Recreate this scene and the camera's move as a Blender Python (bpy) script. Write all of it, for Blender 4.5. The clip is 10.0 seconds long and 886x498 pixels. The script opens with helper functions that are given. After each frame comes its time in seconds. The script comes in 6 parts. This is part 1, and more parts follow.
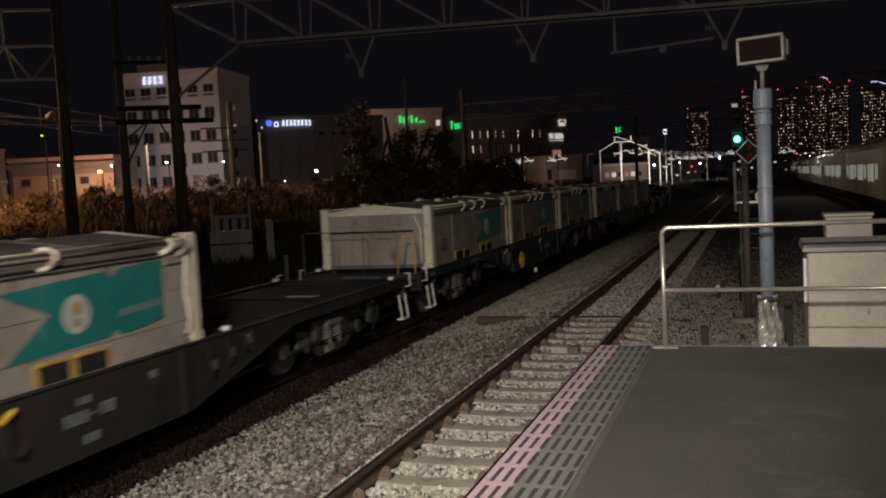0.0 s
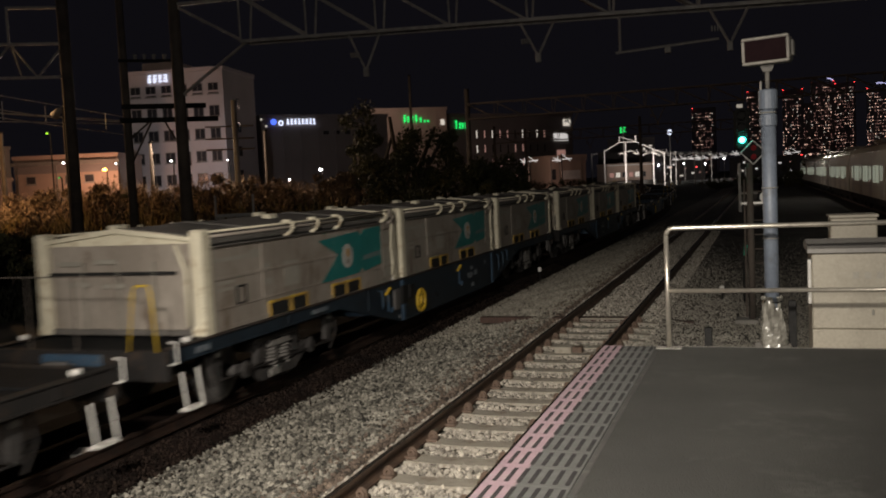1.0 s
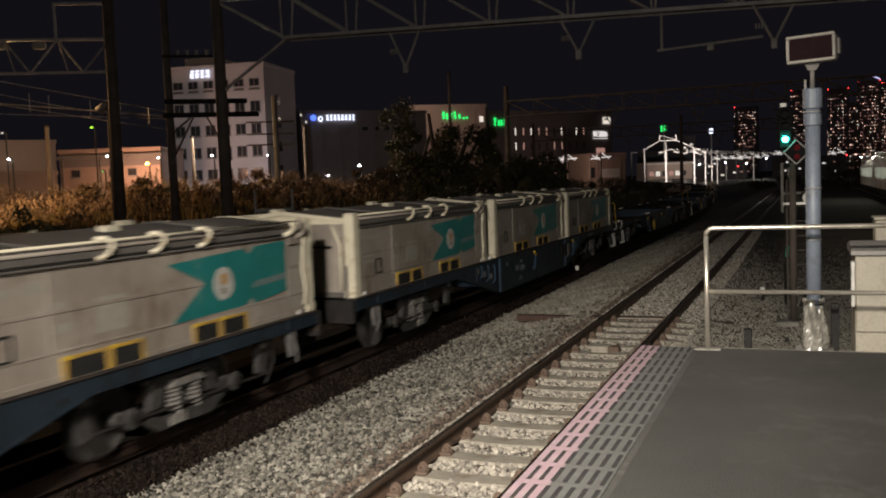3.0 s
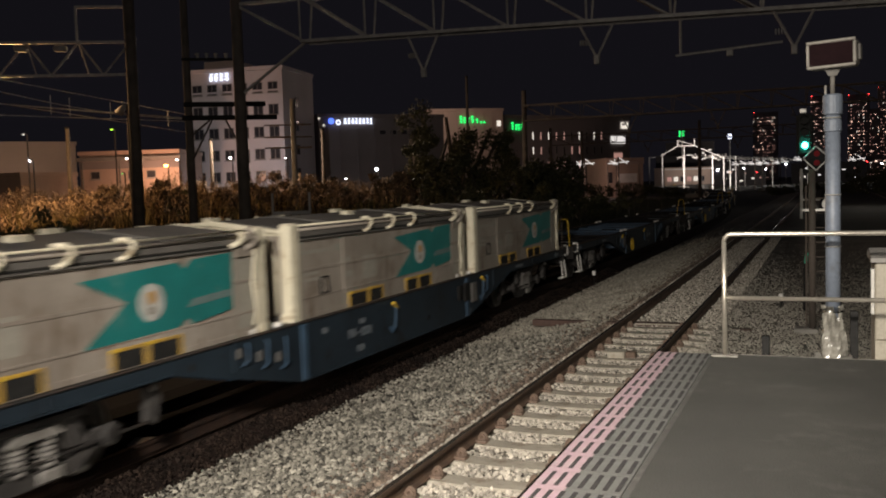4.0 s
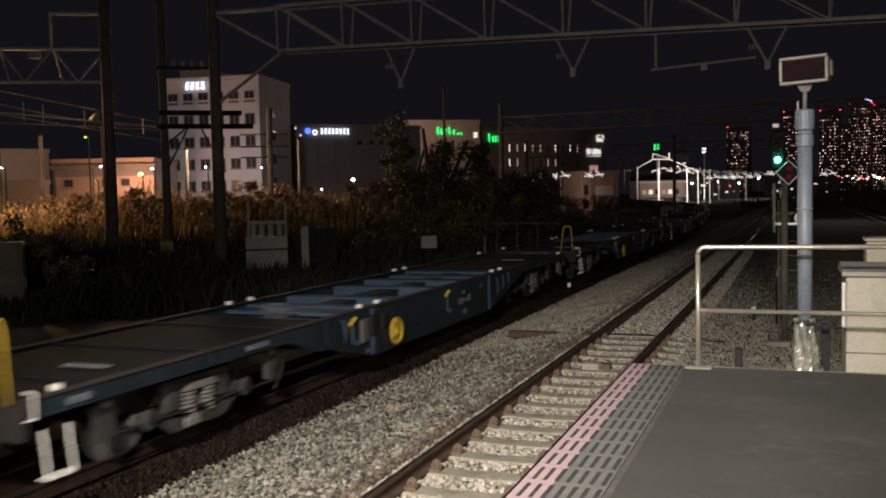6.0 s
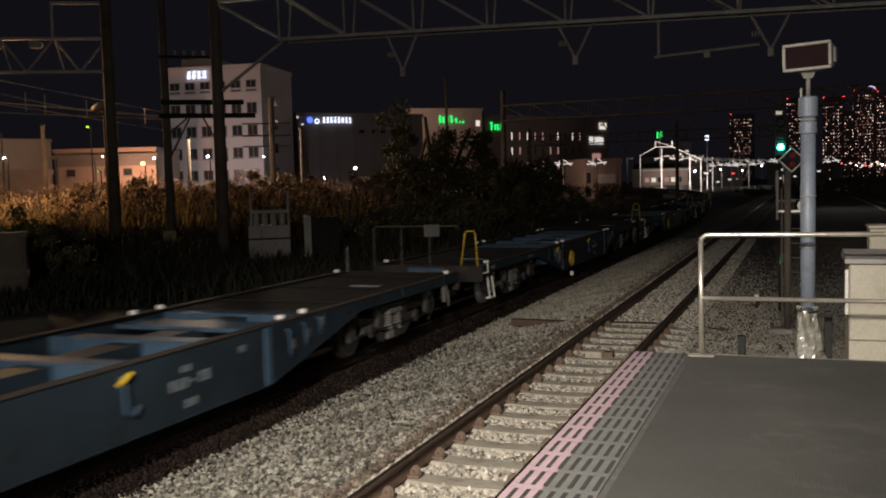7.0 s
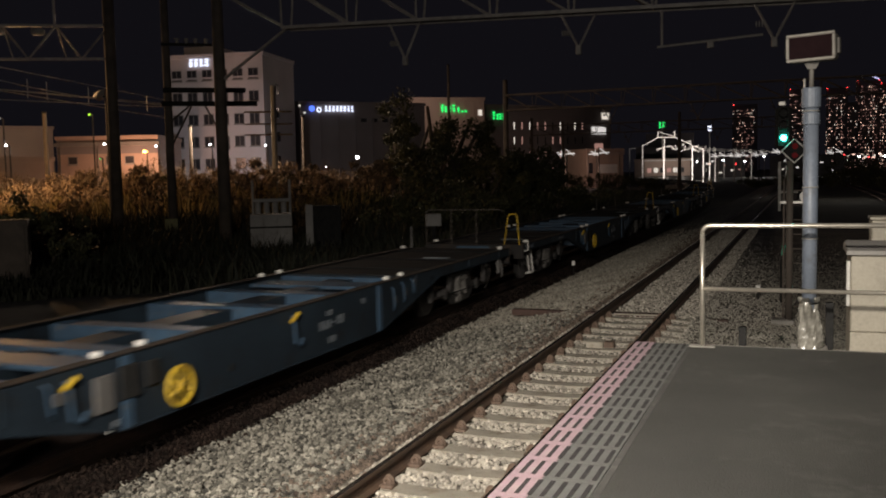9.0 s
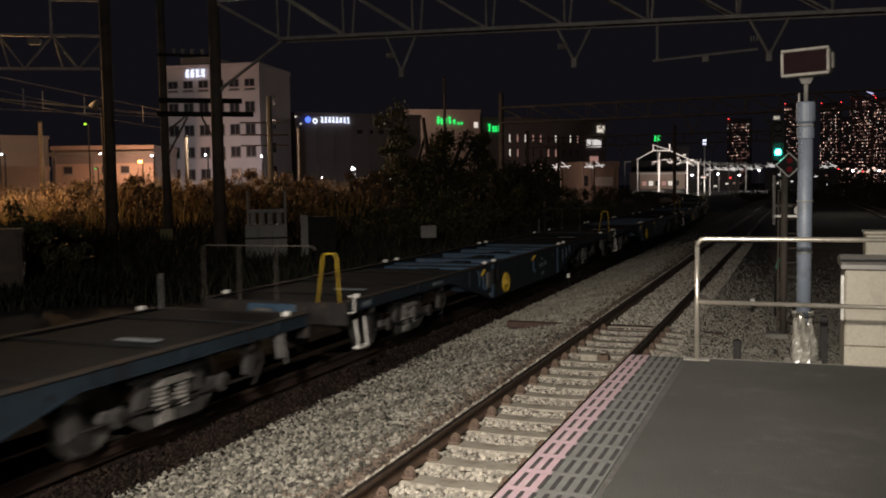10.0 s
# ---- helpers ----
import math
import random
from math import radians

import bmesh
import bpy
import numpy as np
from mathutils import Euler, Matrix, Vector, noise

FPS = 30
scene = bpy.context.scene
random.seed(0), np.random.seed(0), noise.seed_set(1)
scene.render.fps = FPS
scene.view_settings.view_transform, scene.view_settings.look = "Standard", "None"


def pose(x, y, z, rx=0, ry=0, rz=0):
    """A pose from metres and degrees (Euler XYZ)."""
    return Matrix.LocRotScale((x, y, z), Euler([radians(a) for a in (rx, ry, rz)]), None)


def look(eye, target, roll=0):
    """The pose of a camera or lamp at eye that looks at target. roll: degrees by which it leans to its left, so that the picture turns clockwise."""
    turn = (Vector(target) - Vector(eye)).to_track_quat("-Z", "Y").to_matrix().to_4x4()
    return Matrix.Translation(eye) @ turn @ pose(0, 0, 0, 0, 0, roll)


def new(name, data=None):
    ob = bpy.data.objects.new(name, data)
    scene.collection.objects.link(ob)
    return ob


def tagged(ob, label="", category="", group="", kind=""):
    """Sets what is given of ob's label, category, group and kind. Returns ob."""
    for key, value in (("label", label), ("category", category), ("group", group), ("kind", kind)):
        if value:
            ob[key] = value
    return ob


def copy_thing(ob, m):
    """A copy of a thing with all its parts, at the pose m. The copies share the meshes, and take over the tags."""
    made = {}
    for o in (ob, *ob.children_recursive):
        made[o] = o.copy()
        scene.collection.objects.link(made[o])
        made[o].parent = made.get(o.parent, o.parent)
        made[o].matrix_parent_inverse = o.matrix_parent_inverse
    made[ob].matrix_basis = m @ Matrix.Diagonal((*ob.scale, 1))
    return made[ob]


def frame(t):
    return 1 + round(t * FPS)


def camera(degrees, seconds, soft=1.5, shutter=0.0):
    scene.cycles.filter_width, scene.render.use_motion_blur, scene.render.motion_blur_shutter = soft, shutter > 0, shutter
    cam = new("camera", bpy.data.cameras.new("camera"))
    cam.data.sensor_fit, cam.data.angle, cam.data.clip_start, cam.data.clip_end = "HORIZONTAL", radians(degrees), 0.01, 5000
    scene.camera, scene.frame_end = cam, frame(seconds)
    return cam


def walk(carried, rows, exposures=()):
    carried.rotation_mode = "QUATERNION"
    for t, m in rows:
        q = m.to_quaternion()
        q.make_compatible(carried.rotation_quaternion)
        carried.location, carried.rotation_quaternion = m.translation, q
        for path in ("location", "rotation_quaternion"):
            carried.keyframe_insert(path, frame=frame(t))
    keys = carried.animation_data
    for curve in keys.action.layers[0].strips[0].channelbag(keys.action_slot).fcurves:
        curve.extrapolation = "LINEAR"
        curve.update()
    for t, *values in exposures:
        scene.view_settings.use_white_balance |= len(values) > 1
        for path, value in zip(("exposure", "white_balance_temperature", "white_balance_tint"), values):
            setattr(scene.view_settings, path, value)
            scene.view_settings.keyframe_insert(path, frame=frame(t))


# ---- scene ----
# ---- camera ----
cam = camera(51.57, 10.0, soft=1.9, shutter=0.5)
EYE = (2.808, 0.0, 2.483)
TURNS = [
    (0.0, 18.86, -4.04, 2.97),
    (0.5, 18.94, -4.09, 2.91),
    (1.0, 19.12, -4.06, 2.72),
    (1.5, 19.41, -4.06, 2.43),
    (2.0, 19.95, -4.06, 2.29),
    (2.5, 20.67, -4.18, 2.30),
    (4.0, 22.55, -3.87, 1.78),
    (4.5, 22.24, -3.33, 1.40),
    (5.0, 21.67, -2.94, 1.14),
    (6.5, 21.01, -3.54, 1.39),
    (7.0, 21.23, -3.93, 1.49),
    (7.5, 21.46, -4.34, 1.52),
    (8.0, 21.54, -4.63, 1.48),
    (8.5, 21.49, -4.73, 1.40),
    (9.0, 21.35, -4.59, 1.21),
    (9.5, 21.17, -4.23, 0.99),
    (10.0, 21.07, -3.86, 0.86),
]
walk(cam, [(t, pose(*EYE, 90 + p, r, y)) for t, y, p, r in TURNS],
     exposures=[(0.0, 0.0), (1.0, 0.1), (2.5, 0.42), (4.0, 0.64), (4.5, 0.48), (5.0, 0.42), (6.5, 0.76), (7.0, 0.5), (8.0, 0.4), (10.0, 0.4)])

# ---- night sky, platform lights, yard lights, added fill lamps ----
world = bpy.data.worlds.new("night_sky")
scene.world = world
world.use_nodes = True
bg = world.node_tree.nodes["Background"]
bg.inputs["Color"].default_value = (0.66, 0.6, 0.82, 1)
bg.inputs["Strength"].default_value = 0.0056


def lamp(name, kind, at, energy, colour, size=0.3, target=None, spread=None, size_y=None):
    data = bpy.data.lights.new(name, kind)
    data.energy, data.color = energy, colour
    if kind == "AREA":
        data.size = size
        if size_y:
            data.shape, data.size_y = "RECTANGLE", size_y
    else:
        data.shadow_soft_size = size
    if kind == "SPOT":
        data.spot_size, data.spot_blend = radians(spread), 0.95
    ob = new(name, data)
    ob.matrix_world = look(at, target) if target else pose(*at)
    return ob


WARM, WHITE, SODIUM, COOL = (0.985, 0.9, 0.79), (1.0, 0.95, 0.88), (1.0, 0.56, 0.24), (0.86, 0.92, 1.0)
lamp("platform_light", "SPOT", (1.5, -2.0, 5.8), 5600, WARM, 0.25, (-0.4, 8.4, -0.2), 60)
lamp("platform_light_back", "AREA", (3.8, -12.0, 4.7), 1000, WARM, 0.3, (-3.5, 8.0, 1.0), size_y=2.4)
lamp("sidings_light", "POINT", (7.3, 92.0, 4.6), 230, WARM, 0.3)
lamp("yard_light_orange", "POINT", (-38.5, 38.0, 8.0), 2500, SODIUM, 0.3)
# Added fill lamp above the shrubs and trees; no fixture stands there.
lamp("bush_fill_light", "POINT", (-37.3, 57.3, 8.2), 3600, (1.0, 0.76, 0.56), 0.3)
lamp("facade_light", "SPOT", (-62.0, 96.0, 1.2), 2100, (0.92, 0.9, 1.0), 0.6, (-74.0, 113.0, 5.0), 120)
# Added lamp without a fixture, only to brighten the workshop wall.
lamp("workshop_fill_light", "POINT", (-97.0, 94.0, 6.0), 1100, (1.0, 0.7, 0.5), 0.4)
lamp("facade_light_low", "POINT", (-78.0, 98.0, 3.0), 900, COOL, 0.4)
lamp("depot_light", "POINT", (-73.6, 91.8, 4.5), 1700, (1.0, 0.52, 0.32), 0.4)
lamp("station_light", "SPOT", (-19.0, 190.0, 1.0), 42000, (1.0, 0.88, 0.82), 0.5, (-26.0, 236.0, 11.0), 52)
lamp("station_light_far", "SPOT", (-24.0, 259.0, 1.0), 8000, (1.0, 0.92, 0.86), 0.5, (-18.0, 300.0, 14.0), 110)
lamp("station_yard_light", "POINT", (-11.4, 345.0, 8.2), 3500, (1.0, 0.92, 0.84), 0.6)
# Unseen lamp added before the goods shed to light its wall pinkish.
lamp("shed_fill_light", "POINT", (-35.0, 166.0, 3.2), 430, (1.0, 0.66, 0.55), 0.5)
# Fill lamp added in mid-air to brighten the tan building's upper wall; no sign's lamp.
lamp("tan_wall_fill_light", "POINT", (-60.0, 154.0, 16.2), 1300, (1.0, 0.72, 0.58), 0.5)


# ---- materials ----
def nodes_of(name):
    m = bpy.data.materials.new(name)
    m.use_nodes = True
    return m, m.node_tree.nodes, m.node_tree.links, m.node_tree.nodes["Principled BSDF"]


def paint(name, a, b, rough=0.6, scale=3.0, bump=0.1, metal=0.0, fine=40.0, wear=None, vary=0.0, stretch=None, spec=0.5):
    """Two tones mixed by coarse noise, fine grain in tone and relief, optional wear colour in patches."""
    m, n, l, p = nodes_of(name)
    co = n.new("ShaderNodeTexCoord")
    src = co.outputs["Object"]
    if stretch:
        mp = n.new("ShaderNodeMapping")
        mp.inputs["Scale"].default_value = stretch
        l.new(src, mp.inputs["Vector"])
        src = mp.outputs["Vector"]
    big = n.new("ShaderNodeTexNoise")
    big.inputs["Scale"].default_value, big.inputs["Detail"].default_value, big.inputs["Roughness"].default_value = scale, 5, 0.6
    small = n.new("ShaderNodeTexNoise")
    small.inputs["Scale"].default_value, small.inputs["Detail"].default_value = fine, 3
    l.new(src, big.inputs["Vector"]), l.new(src, small.inputs["Vector"])
    ramp = n.new("ShaderNodeMapRange")
    ramp.inputs["From Min"].default_value, ramp.inputs["From Max"].default_value = 0.35, 0.65
    l.new(big.outputs["Fac"], ramp.inputs["Value"])
    mix = n.new("ShaderNodeMix")
    mix.data_type = "RGBA"
    mix.inputs["A"].default_value, mix.inputs["B"].default_value = (*a, 1), (*b, 1)
    l.new(ramp.outputs["Result"], mix.inputs["Factor"])
    out = mix.outputs["Result"]
    if wear:
        pat = n.new("ShaderNodeTexNoise")
        pat.inputs["Scale"].default_value, pat.inputs["Detail"].default_value, pat.inputs["Roughness"].default_value = scale * 2.3, 8, 0.72
        l.new(src, pat.inputs["Vector"])
        rp = n.new("ShaderNodeMapRange")
        rp.inputs["From Min"].default_value, rp.inputs["From Max"].default_value = 0.54, 0.66
        l.new(pat.outputs["Fac"], rp.inputs["Value"])
        mw = n.new("ShaderNodeMix")
        mw.data_type = "RGBA"
        mw.inputs["B"].default_value = (*wear, 1)
        l.new(rp.outputs["Result"], mw.inputs["Factor"]), l.new(out, mw.inputs["A"])
        out = mw.outputs["Result"]
    gr = n.new("ShaderNodeMapRange")
    gr.inputs["To Min"].default_value, gr.inputs["To Max"].default_value = 0.78, 1.22
    l.new(small.outputs["Fac"], gr.inputs["Value"])
    mul = n.new("ShaderNodeMix")
    mul.data_type, mul.blend_type = "RGBA", "MULTIPLY"
    mul.inputs["Factor"].default_value = 1.0
    l.new(out, mul.inputs["A"]), l.new(gr.outputs["Result"], mul.inputs["B"])
    out = mul.outputs["Result"]
    if vary:
        geo = n.new("ShaderNodeNewGeometry")
        vr = n.new("ShaderNodeMapRange")
        vr.inputs["To Min"].default_value, vr.inputs["To Max"].default_value = 1 - vary, 1 + vary
        l.new(geo.outputs["Random Per Island"], vr.inputs["Value"])
        m2 = n.new("ShaderNodeMix")
        m2.data_type, m2.blend_type = "RGBA", "MULTIPLY"
        m2.inputs["Factor"].default_value = 1.0
        l.new(out, m2.inputs["A"]), l.new(vr.outputs["Result"], m2.inputs["B"])
        out = m2.outputs["Result"]
    l.new(out, p.inputs["Base Color"])
    p.inputs["Roughness"].default_value, p.inputs["Metallic"].default_value = rough, metal
    p.inputs["Specular IOR Level"].default_value = spec
    if bump:
        bp = n.new("ShaderNodeBump")
        bp.inputs["Strength"].default_value, bp.inputs["Distance"].default_value = bump, 0.01
        l.new(small.outputs["Fac"], bp.inputs["Height"]), l.new(bp.outputs["Normal"], p.inputs["Normal"])
    return m


def glow(name, colour, strength):
    m, n, l, p = nodes_of(name)
    p.inputs["Base Color"].default_value = (*[c * 0.3 for c in colour], 1)
    p.inputs["Emission Color"].default_value = (*colour, 1)
    p.inputs["Emission Strength"].default_value = strength
    return m


STONE = paint("ballast_stone", (0.48, 0.44, 0.375), (0.29, 0.262, 0.222), 0.9, 6, 0.3, vary=0.55)
STONE_L = paint("darker_ballast_stone", (0.235, 0.221, 0.186), (0.12, 0.111, 0.092), 0.9, 2.6, 0.4, wear=(0.055, 0.049, 0.041), vary=0.9)
STONE_F = paint("dusty_ballast_stone", (0.34, 0.315, 0.262), (0.24, 0.218, 0.178), 0.95, 1.2, 0.3, vary=0.35)
STONE_G = paint("fine_gravel_stone", (0.36, 0.335, 0.285), (0.25, 0.23, 0.195), 0.95, 1.2, 0.3, vary=0.3)
STONE_S = paint("dark_brown_stone", (0.026, 0.0175, 0.0135), (0.013, 0.0095, 0.008), 0.95, 2, 0.3, vary=0.7, spec=0.1)
# Rust-brown stones for the rail's side; shade on that slope is in the colour.
STONE_R = paint("rust_brown_shade_stone", (0.15, 0.115, 0.088), (0.08, 0.06, 0.047), 0.95, 5, 0.3, vary=0.7)
# Darker than its stones: shade in the gaps between them is put in here.
BED = paint("ballast_bed", (0.17, 0.15, 0.125), (0.085, 0.075, 0.062), 0.95, 1.2, 1.0, fine=22)
SOIL = paint("soil", (0.055, 0.05, 0.04), (0.03, 0.028, 0.022), 0.95, 0.25, 0.6, fine=6)
GRAVEL = paint("gravel_path", (0.17, 0.157, 0.135), (0.10, 0.092, 0.08), 0.95, 0.9, 0.8, fine=30)
CONCRETE = paint("concrete_sleeper", (0.42, 0.385, 0.32), (0.31, 0.28, 0.23), 0.85, 2.5, 0.3, wear=(0.24, 0.19, 0.14))
RUST = paint("rusty_rail", (0.115, 0.072, 0.048), (0.07, 0.046, 0.034), 0.7, 5, 0.3, metal=0.2)
DARKRAIL = paint("dark_brown_rail", (0.03, 0.017, 0.012), (0.018, 0.012, 0.01), 0.85, 5, 0.3, spec=0.15)
RAILTOP = paint("worn_rail_top", (0.24, 0.2, 0.17), (0.15, 0.12, 0.10), 0.27, 4, 0.1, metal=0.8)
CLIP = paint("rusty_clip", (0.15, 0.10, 0.072), (0.10, 0.07, 0.052), 0.75, 14, 0.3)
ASPHALT = paint("platform_asphalt", (0.073, 0.072, 0.066), (0.050, 0.0495, 0.046), 0.85, 0.7, 0.5, fine=90, wear=(0.088, 0.087, 0.08), spec=0.25)
KERB = paint("platform_concrete", (0.32, 0.30, 0.27), (0.22, 0.21, 0.19), 0.85, 3, 0.3, wear=(0.17, 0.16, 0.14))
KERB2 = paint("worn_asphalt_strip", (0.079, 0.078, 0.072), (0.056, 0.055, 0.051), 0.85, 2.2, 0.4, fine=70, wear=(0.115, 0.112, 0.103))
PINK = paint("faded_pink_stripe", (0.39, 0.265, 0.30), (0.31, 0.225, 0.25), 0.7, 7, 0.2, wear=(0.40, 0.33, 0.33))
TILE = paint("grey_edge_tile", (0.138, 0.138, 0.131), (0.104, 0.104, 0.099), 0.75, 6, 0.2)
SLOT = paint("dark_slot", (0.018, 0.017, 0.017), (0.03, 0.028, 0.027), 0.9, 10, 0.2)
STEEL = paint("galvanised_steel", (0.42, 0.41, 0.38), (0.33, 0.32, 0.30), 0.42, 8, 0.1, metal=0.55)
RAILING = paint("railing_steel", (0.60, 0.56, 0.48), (0.48, 0.44, 0.38), 0.3, 6, 0.1, metal=0.75)
POLEBLUE = paint("pale_blue_grey_paint", (0.13, 0.152, 0.19), (0.105, 0.122, 0.15), 0.5, 3, 0.1, wear=(0.095, 0.105, 0.12))
PLASTIC = paint("clear_wrap", (0.25, 0.24, 0.21), (0.10, 0.094, 0.08), 0.2, 9, 0.9, fine=16)
BEIGE = paint("beige_cabinet_paint", (0.33, 0.30, 0.24), (0.27, 0.245, 0.197), 0.55, 1.6, 0.08, wear=(0.22, 0.20, 0.16))
GREYLID = paint("grey_lid_paint", (0.23, 0.22, 0.20), (0.18, 0.17, 0.16), 0.6, 3, 0.1)
GANTRY = paint("weathered_gantry_steel", (0.40, 0.375, 0.35), (0.27, 0.25, 0.235), 0.6, 3, 0.2, metal=0.2)
POLE = paint("concrete_pole", (0.115, 0.092, 0.075), (0.065, 0.054, 0.046), 0.85, 1.5, 0.2)
DARK = paint("dark_equipment", (0.016, 0.016, 0.016), (0.026, 0.025, 0.024), 0.8, 5, 0.1, spec=0.1)
BLUE = paint("dusty_blue_wagon_paint", (0.019, 0.030, 0.042), (0.0125, 0.019, 0.027), 0.55, 0.9, 0.15, wear=(0.013, 0.0135, 0.015), fine=25, spec=0.22)
LTBLUE = paint("pale_blue_wagon_paint", (0.042, 0.078, 0.125), (0.032, 0.056, 0.09), 0.5, 3, 0.1, wear=(0.08, 0.085, 0.09), spec=0.25)
BROWN = paint("grimy_wagon_paint", (0.024, 0.021, 0.020), (0.017, 0.016, 0.0155), 0.75, 2, 0.15, wear=(0.04, 0.029, 0.022), spec=0.2)
DECK = paint("rusty_deck_plate", (0.019, 0.019, 0.0195), (0.013, 0.0135, 0.0145), 0.85, 2.2, 0.2, wear=(0.024, 0.021, 0.019), spec=0.06)
RUSTLIP = paint("rusty_top_flange", (0.05, 0.035, 0.026), (0.025, 0.026, 0.028), 0.8, 4, 0.2, spec=0.15)
FRAME = paint("bogie_frame_grime", (0.055, 0.051, 0.049), (0.034, 0.032, 0.031), 0.75, 4, 0.25, wear=(0.075, 0.066, 0.058), spec=0.2)
BOGIE = paint("bogie_grime", (0.125, 0.118, 0.113), (0.08, 0.076, 0.073), 0.7, 5, 0.2, wear=(0.14, 0.12, 0.10))
TREAD = paint("bright_wheel_steel", (0.33, 0.31, 0.29), (0.2, 0.19, 0.18), 0.4, 5, 0.05, metal=0.8)
YELLOW = paint("yellow_paint", (0.62, 0.42, 0.03), (0.5, 0.32, 0.03), 0.5, 6, 0.1, wear=(0.32, 0.2, 0.04))
WHITEP = paint("white_paint", (0.78, 0.76, 0.72), (0.62, 0.6, 0.56), 0.5, 6, 0.1)
CREAM = paint("dirty_cream_container_paint", (0.345, 0.305, 0.262), (0.225, 0.194, 0.163), 0.65, 1.1, 0.12, wear=(0.135, 0.098, 0.07), fine=18, stretch=(1, 1, 0.45))
CREAMPOST = paint("cream_post_paint", (0.70, 0.645, 0.50), (0.60, 0.55, 0.42), 0.5, 2.5, 0.1, wear=(0.40, 0.32, 0.21))
TEAL = paint("teal_flag_paint", (0.013, 0.175, 0.168), (0.011, 0.14, 0.134), 0.5, 2, 0.05, wear=(0.05, 0.19, 0.175))
TARP = paint("grey_roof_sheet", (0.12, 0.11, 0.10), (0.09, 0.083, 0.076), 0.75, 2, 0.2, wear=(0.15, 0.135, 0.115))
STRIPE = paint("dull_stripe_paint", (0.14, 0.20, 0.195), (0.10, 0.155, 0.15), 0.6, 4, 0.05)
EMBLEM = paint("greyed_emblem_paint", (0.47, 0.46, 0.43), (0.36, 0.35, 0.33), 0.6, 7, 0.05)
SHADE = paint("faded_lettering_and_shade", (0.25, 0.235, 0.20), (0.29, 0.27, 0.23), 0.7, 9, 0.05)
STENCIL = paint("worn_white_stencil", (0.20, 0.215, 0.23), (0.09, 0.11, 0.135), 0.6, 9, 0.05, wear=(0.03, 0.045, 0.062))
POCKET = paint("worn_yellow_pocket", (0.46, 0.28, 0.035), (0.30, 0.19, 0.05), 0.65, 5, 0.2, wear=(0.20, 0.155, 0.105))
# Leaf colour taken near black: the unlit verge's shade is painted in.
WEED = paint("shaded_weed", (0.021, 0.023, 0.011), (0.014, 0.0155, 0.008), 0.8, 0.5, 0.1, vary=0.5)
OCHRE = paint("ochre_emblem_paint", (0.42, 0.24, 0.06), (0.35, 0.2, 0.06), 0.6, 9, 0.05)
ALU = paint("stainless_car_body", (0.55, 0.55, 0.48), (0.44, 0.44, 0.38), 0.45, 0.6, 0.04, metal=0.15, stretch=(1, 0.05, 1))
CARROOF = paint("car_roof_grey", (0.32, 0.30, 0.28), (0.25, 0.24, 0.22), 0.7, 0.8, 0.1)
CARGLASS = glow("lit_car_window", (0.88, 0.95, 0.74), 0.19)
PALEWALL = paint("pale_rendered_wall", (0.60, 0.56, 0.56), (0.52, 0.485, 0.485), 0.85, 0.15, 0.1)
GREYWALL = paint("grey_factory_wall", (0.24, 0.21, 0.205), (0.18, 0.16, 0.155), 0.85, 0.08, 0.1)
TANWALL = paint("tan_factory_wall", (0.42, 0.33, 0.28), (0.35, 0.28, 0.24), 0.85, 0.1, 0.1)
SHEDWALL = paint("shed_wall", (0.46, 0.34, 0.27), (0.36, 0.27, 0.22), 0.85, 0.2, 0.1)
# Wall colour darkened to look unlit although the station lamps reach it.
DARKWALL = paint("unlit_office_wall", (0.07, 0.06, 0.06), (0.05, 0.045, 0.045), 0.85, 0.1, 0.1)
TOWERWALL = paint("tower_wall", (0.46, 0.40, 0.38), (0.38, 0.33, 0.32), 0.8, 0.02, 0.0)
WINDARK = paint("dark_window_glass", (0.03, 0.03, 0.035), (0.05, 0.05, 0.055), 0.2, 0.6, 0.0)
WHITESTEEL = paint("white_station_steel", (0.75, 0.72, 0.68), (0.62, 0.6, 0.56), 0.5, 1, 0.0)
LEAF = paint("bush_leaf", (0.075, 0.072, 0.026), (0.042, 0.044, 0.018), 0.7, 0.5, 0.1, vary=0.5)
BLADE = paint("dry_reed", (0.30, 0.22, 0.09), (0.17, 0.14, 0.055), 0.8, 0.3, 0.1, vary=0.45)
PLUME = paint("reed_plume", (0.34, 0.25, 0.17), (0.25, 0.17, 0.11), 0.9, 0.6, 0.1, vary=0.35)
SHRUB = paint("withered_shrub_leaf", (0.20, 0.135, 0.082), (0.11, 0.078, 0.045), 0.8, 0.6, 0.1, vary=0.5)
PLATE = paint("dull_yellow_plate", (0.20, 0.19, 0.06), (0.14, 0.13, 0.05), 0.6, 8, 0.1)
SPRING = paint("worn_spring_steel", (0.30, 0.285, 0.265), (0.17, 0.16, 0.15), 0.5, 6, 0.2, metal=0.3)
BARK = paint("bark", (0.07, 0.055, 0.04), (0.045, 0.035, 0.028), 0.9, 3, 0.4)
CABGREY = paint("weathered_trackside_cabinet", (0.30, 0.29, 0.275), (0.23, 0.22, 0.21), 0.75, 1.2, 0.2, wear=(0.17, 0.16, 0.15))
SLEEPER_RED = paint("red_brown_conduit", (0.085, 0.048, 0.037), (0.06, 0.036, 0.029), 0.8, 6, 0.2)
G_GREEN, G_SIGNGREEN = glow("green_signal_lens", (0.03, 1.0, 0.68), 36.0), glow("green_sign_tube", (0.02, 0.9, 0.16), 1.1)
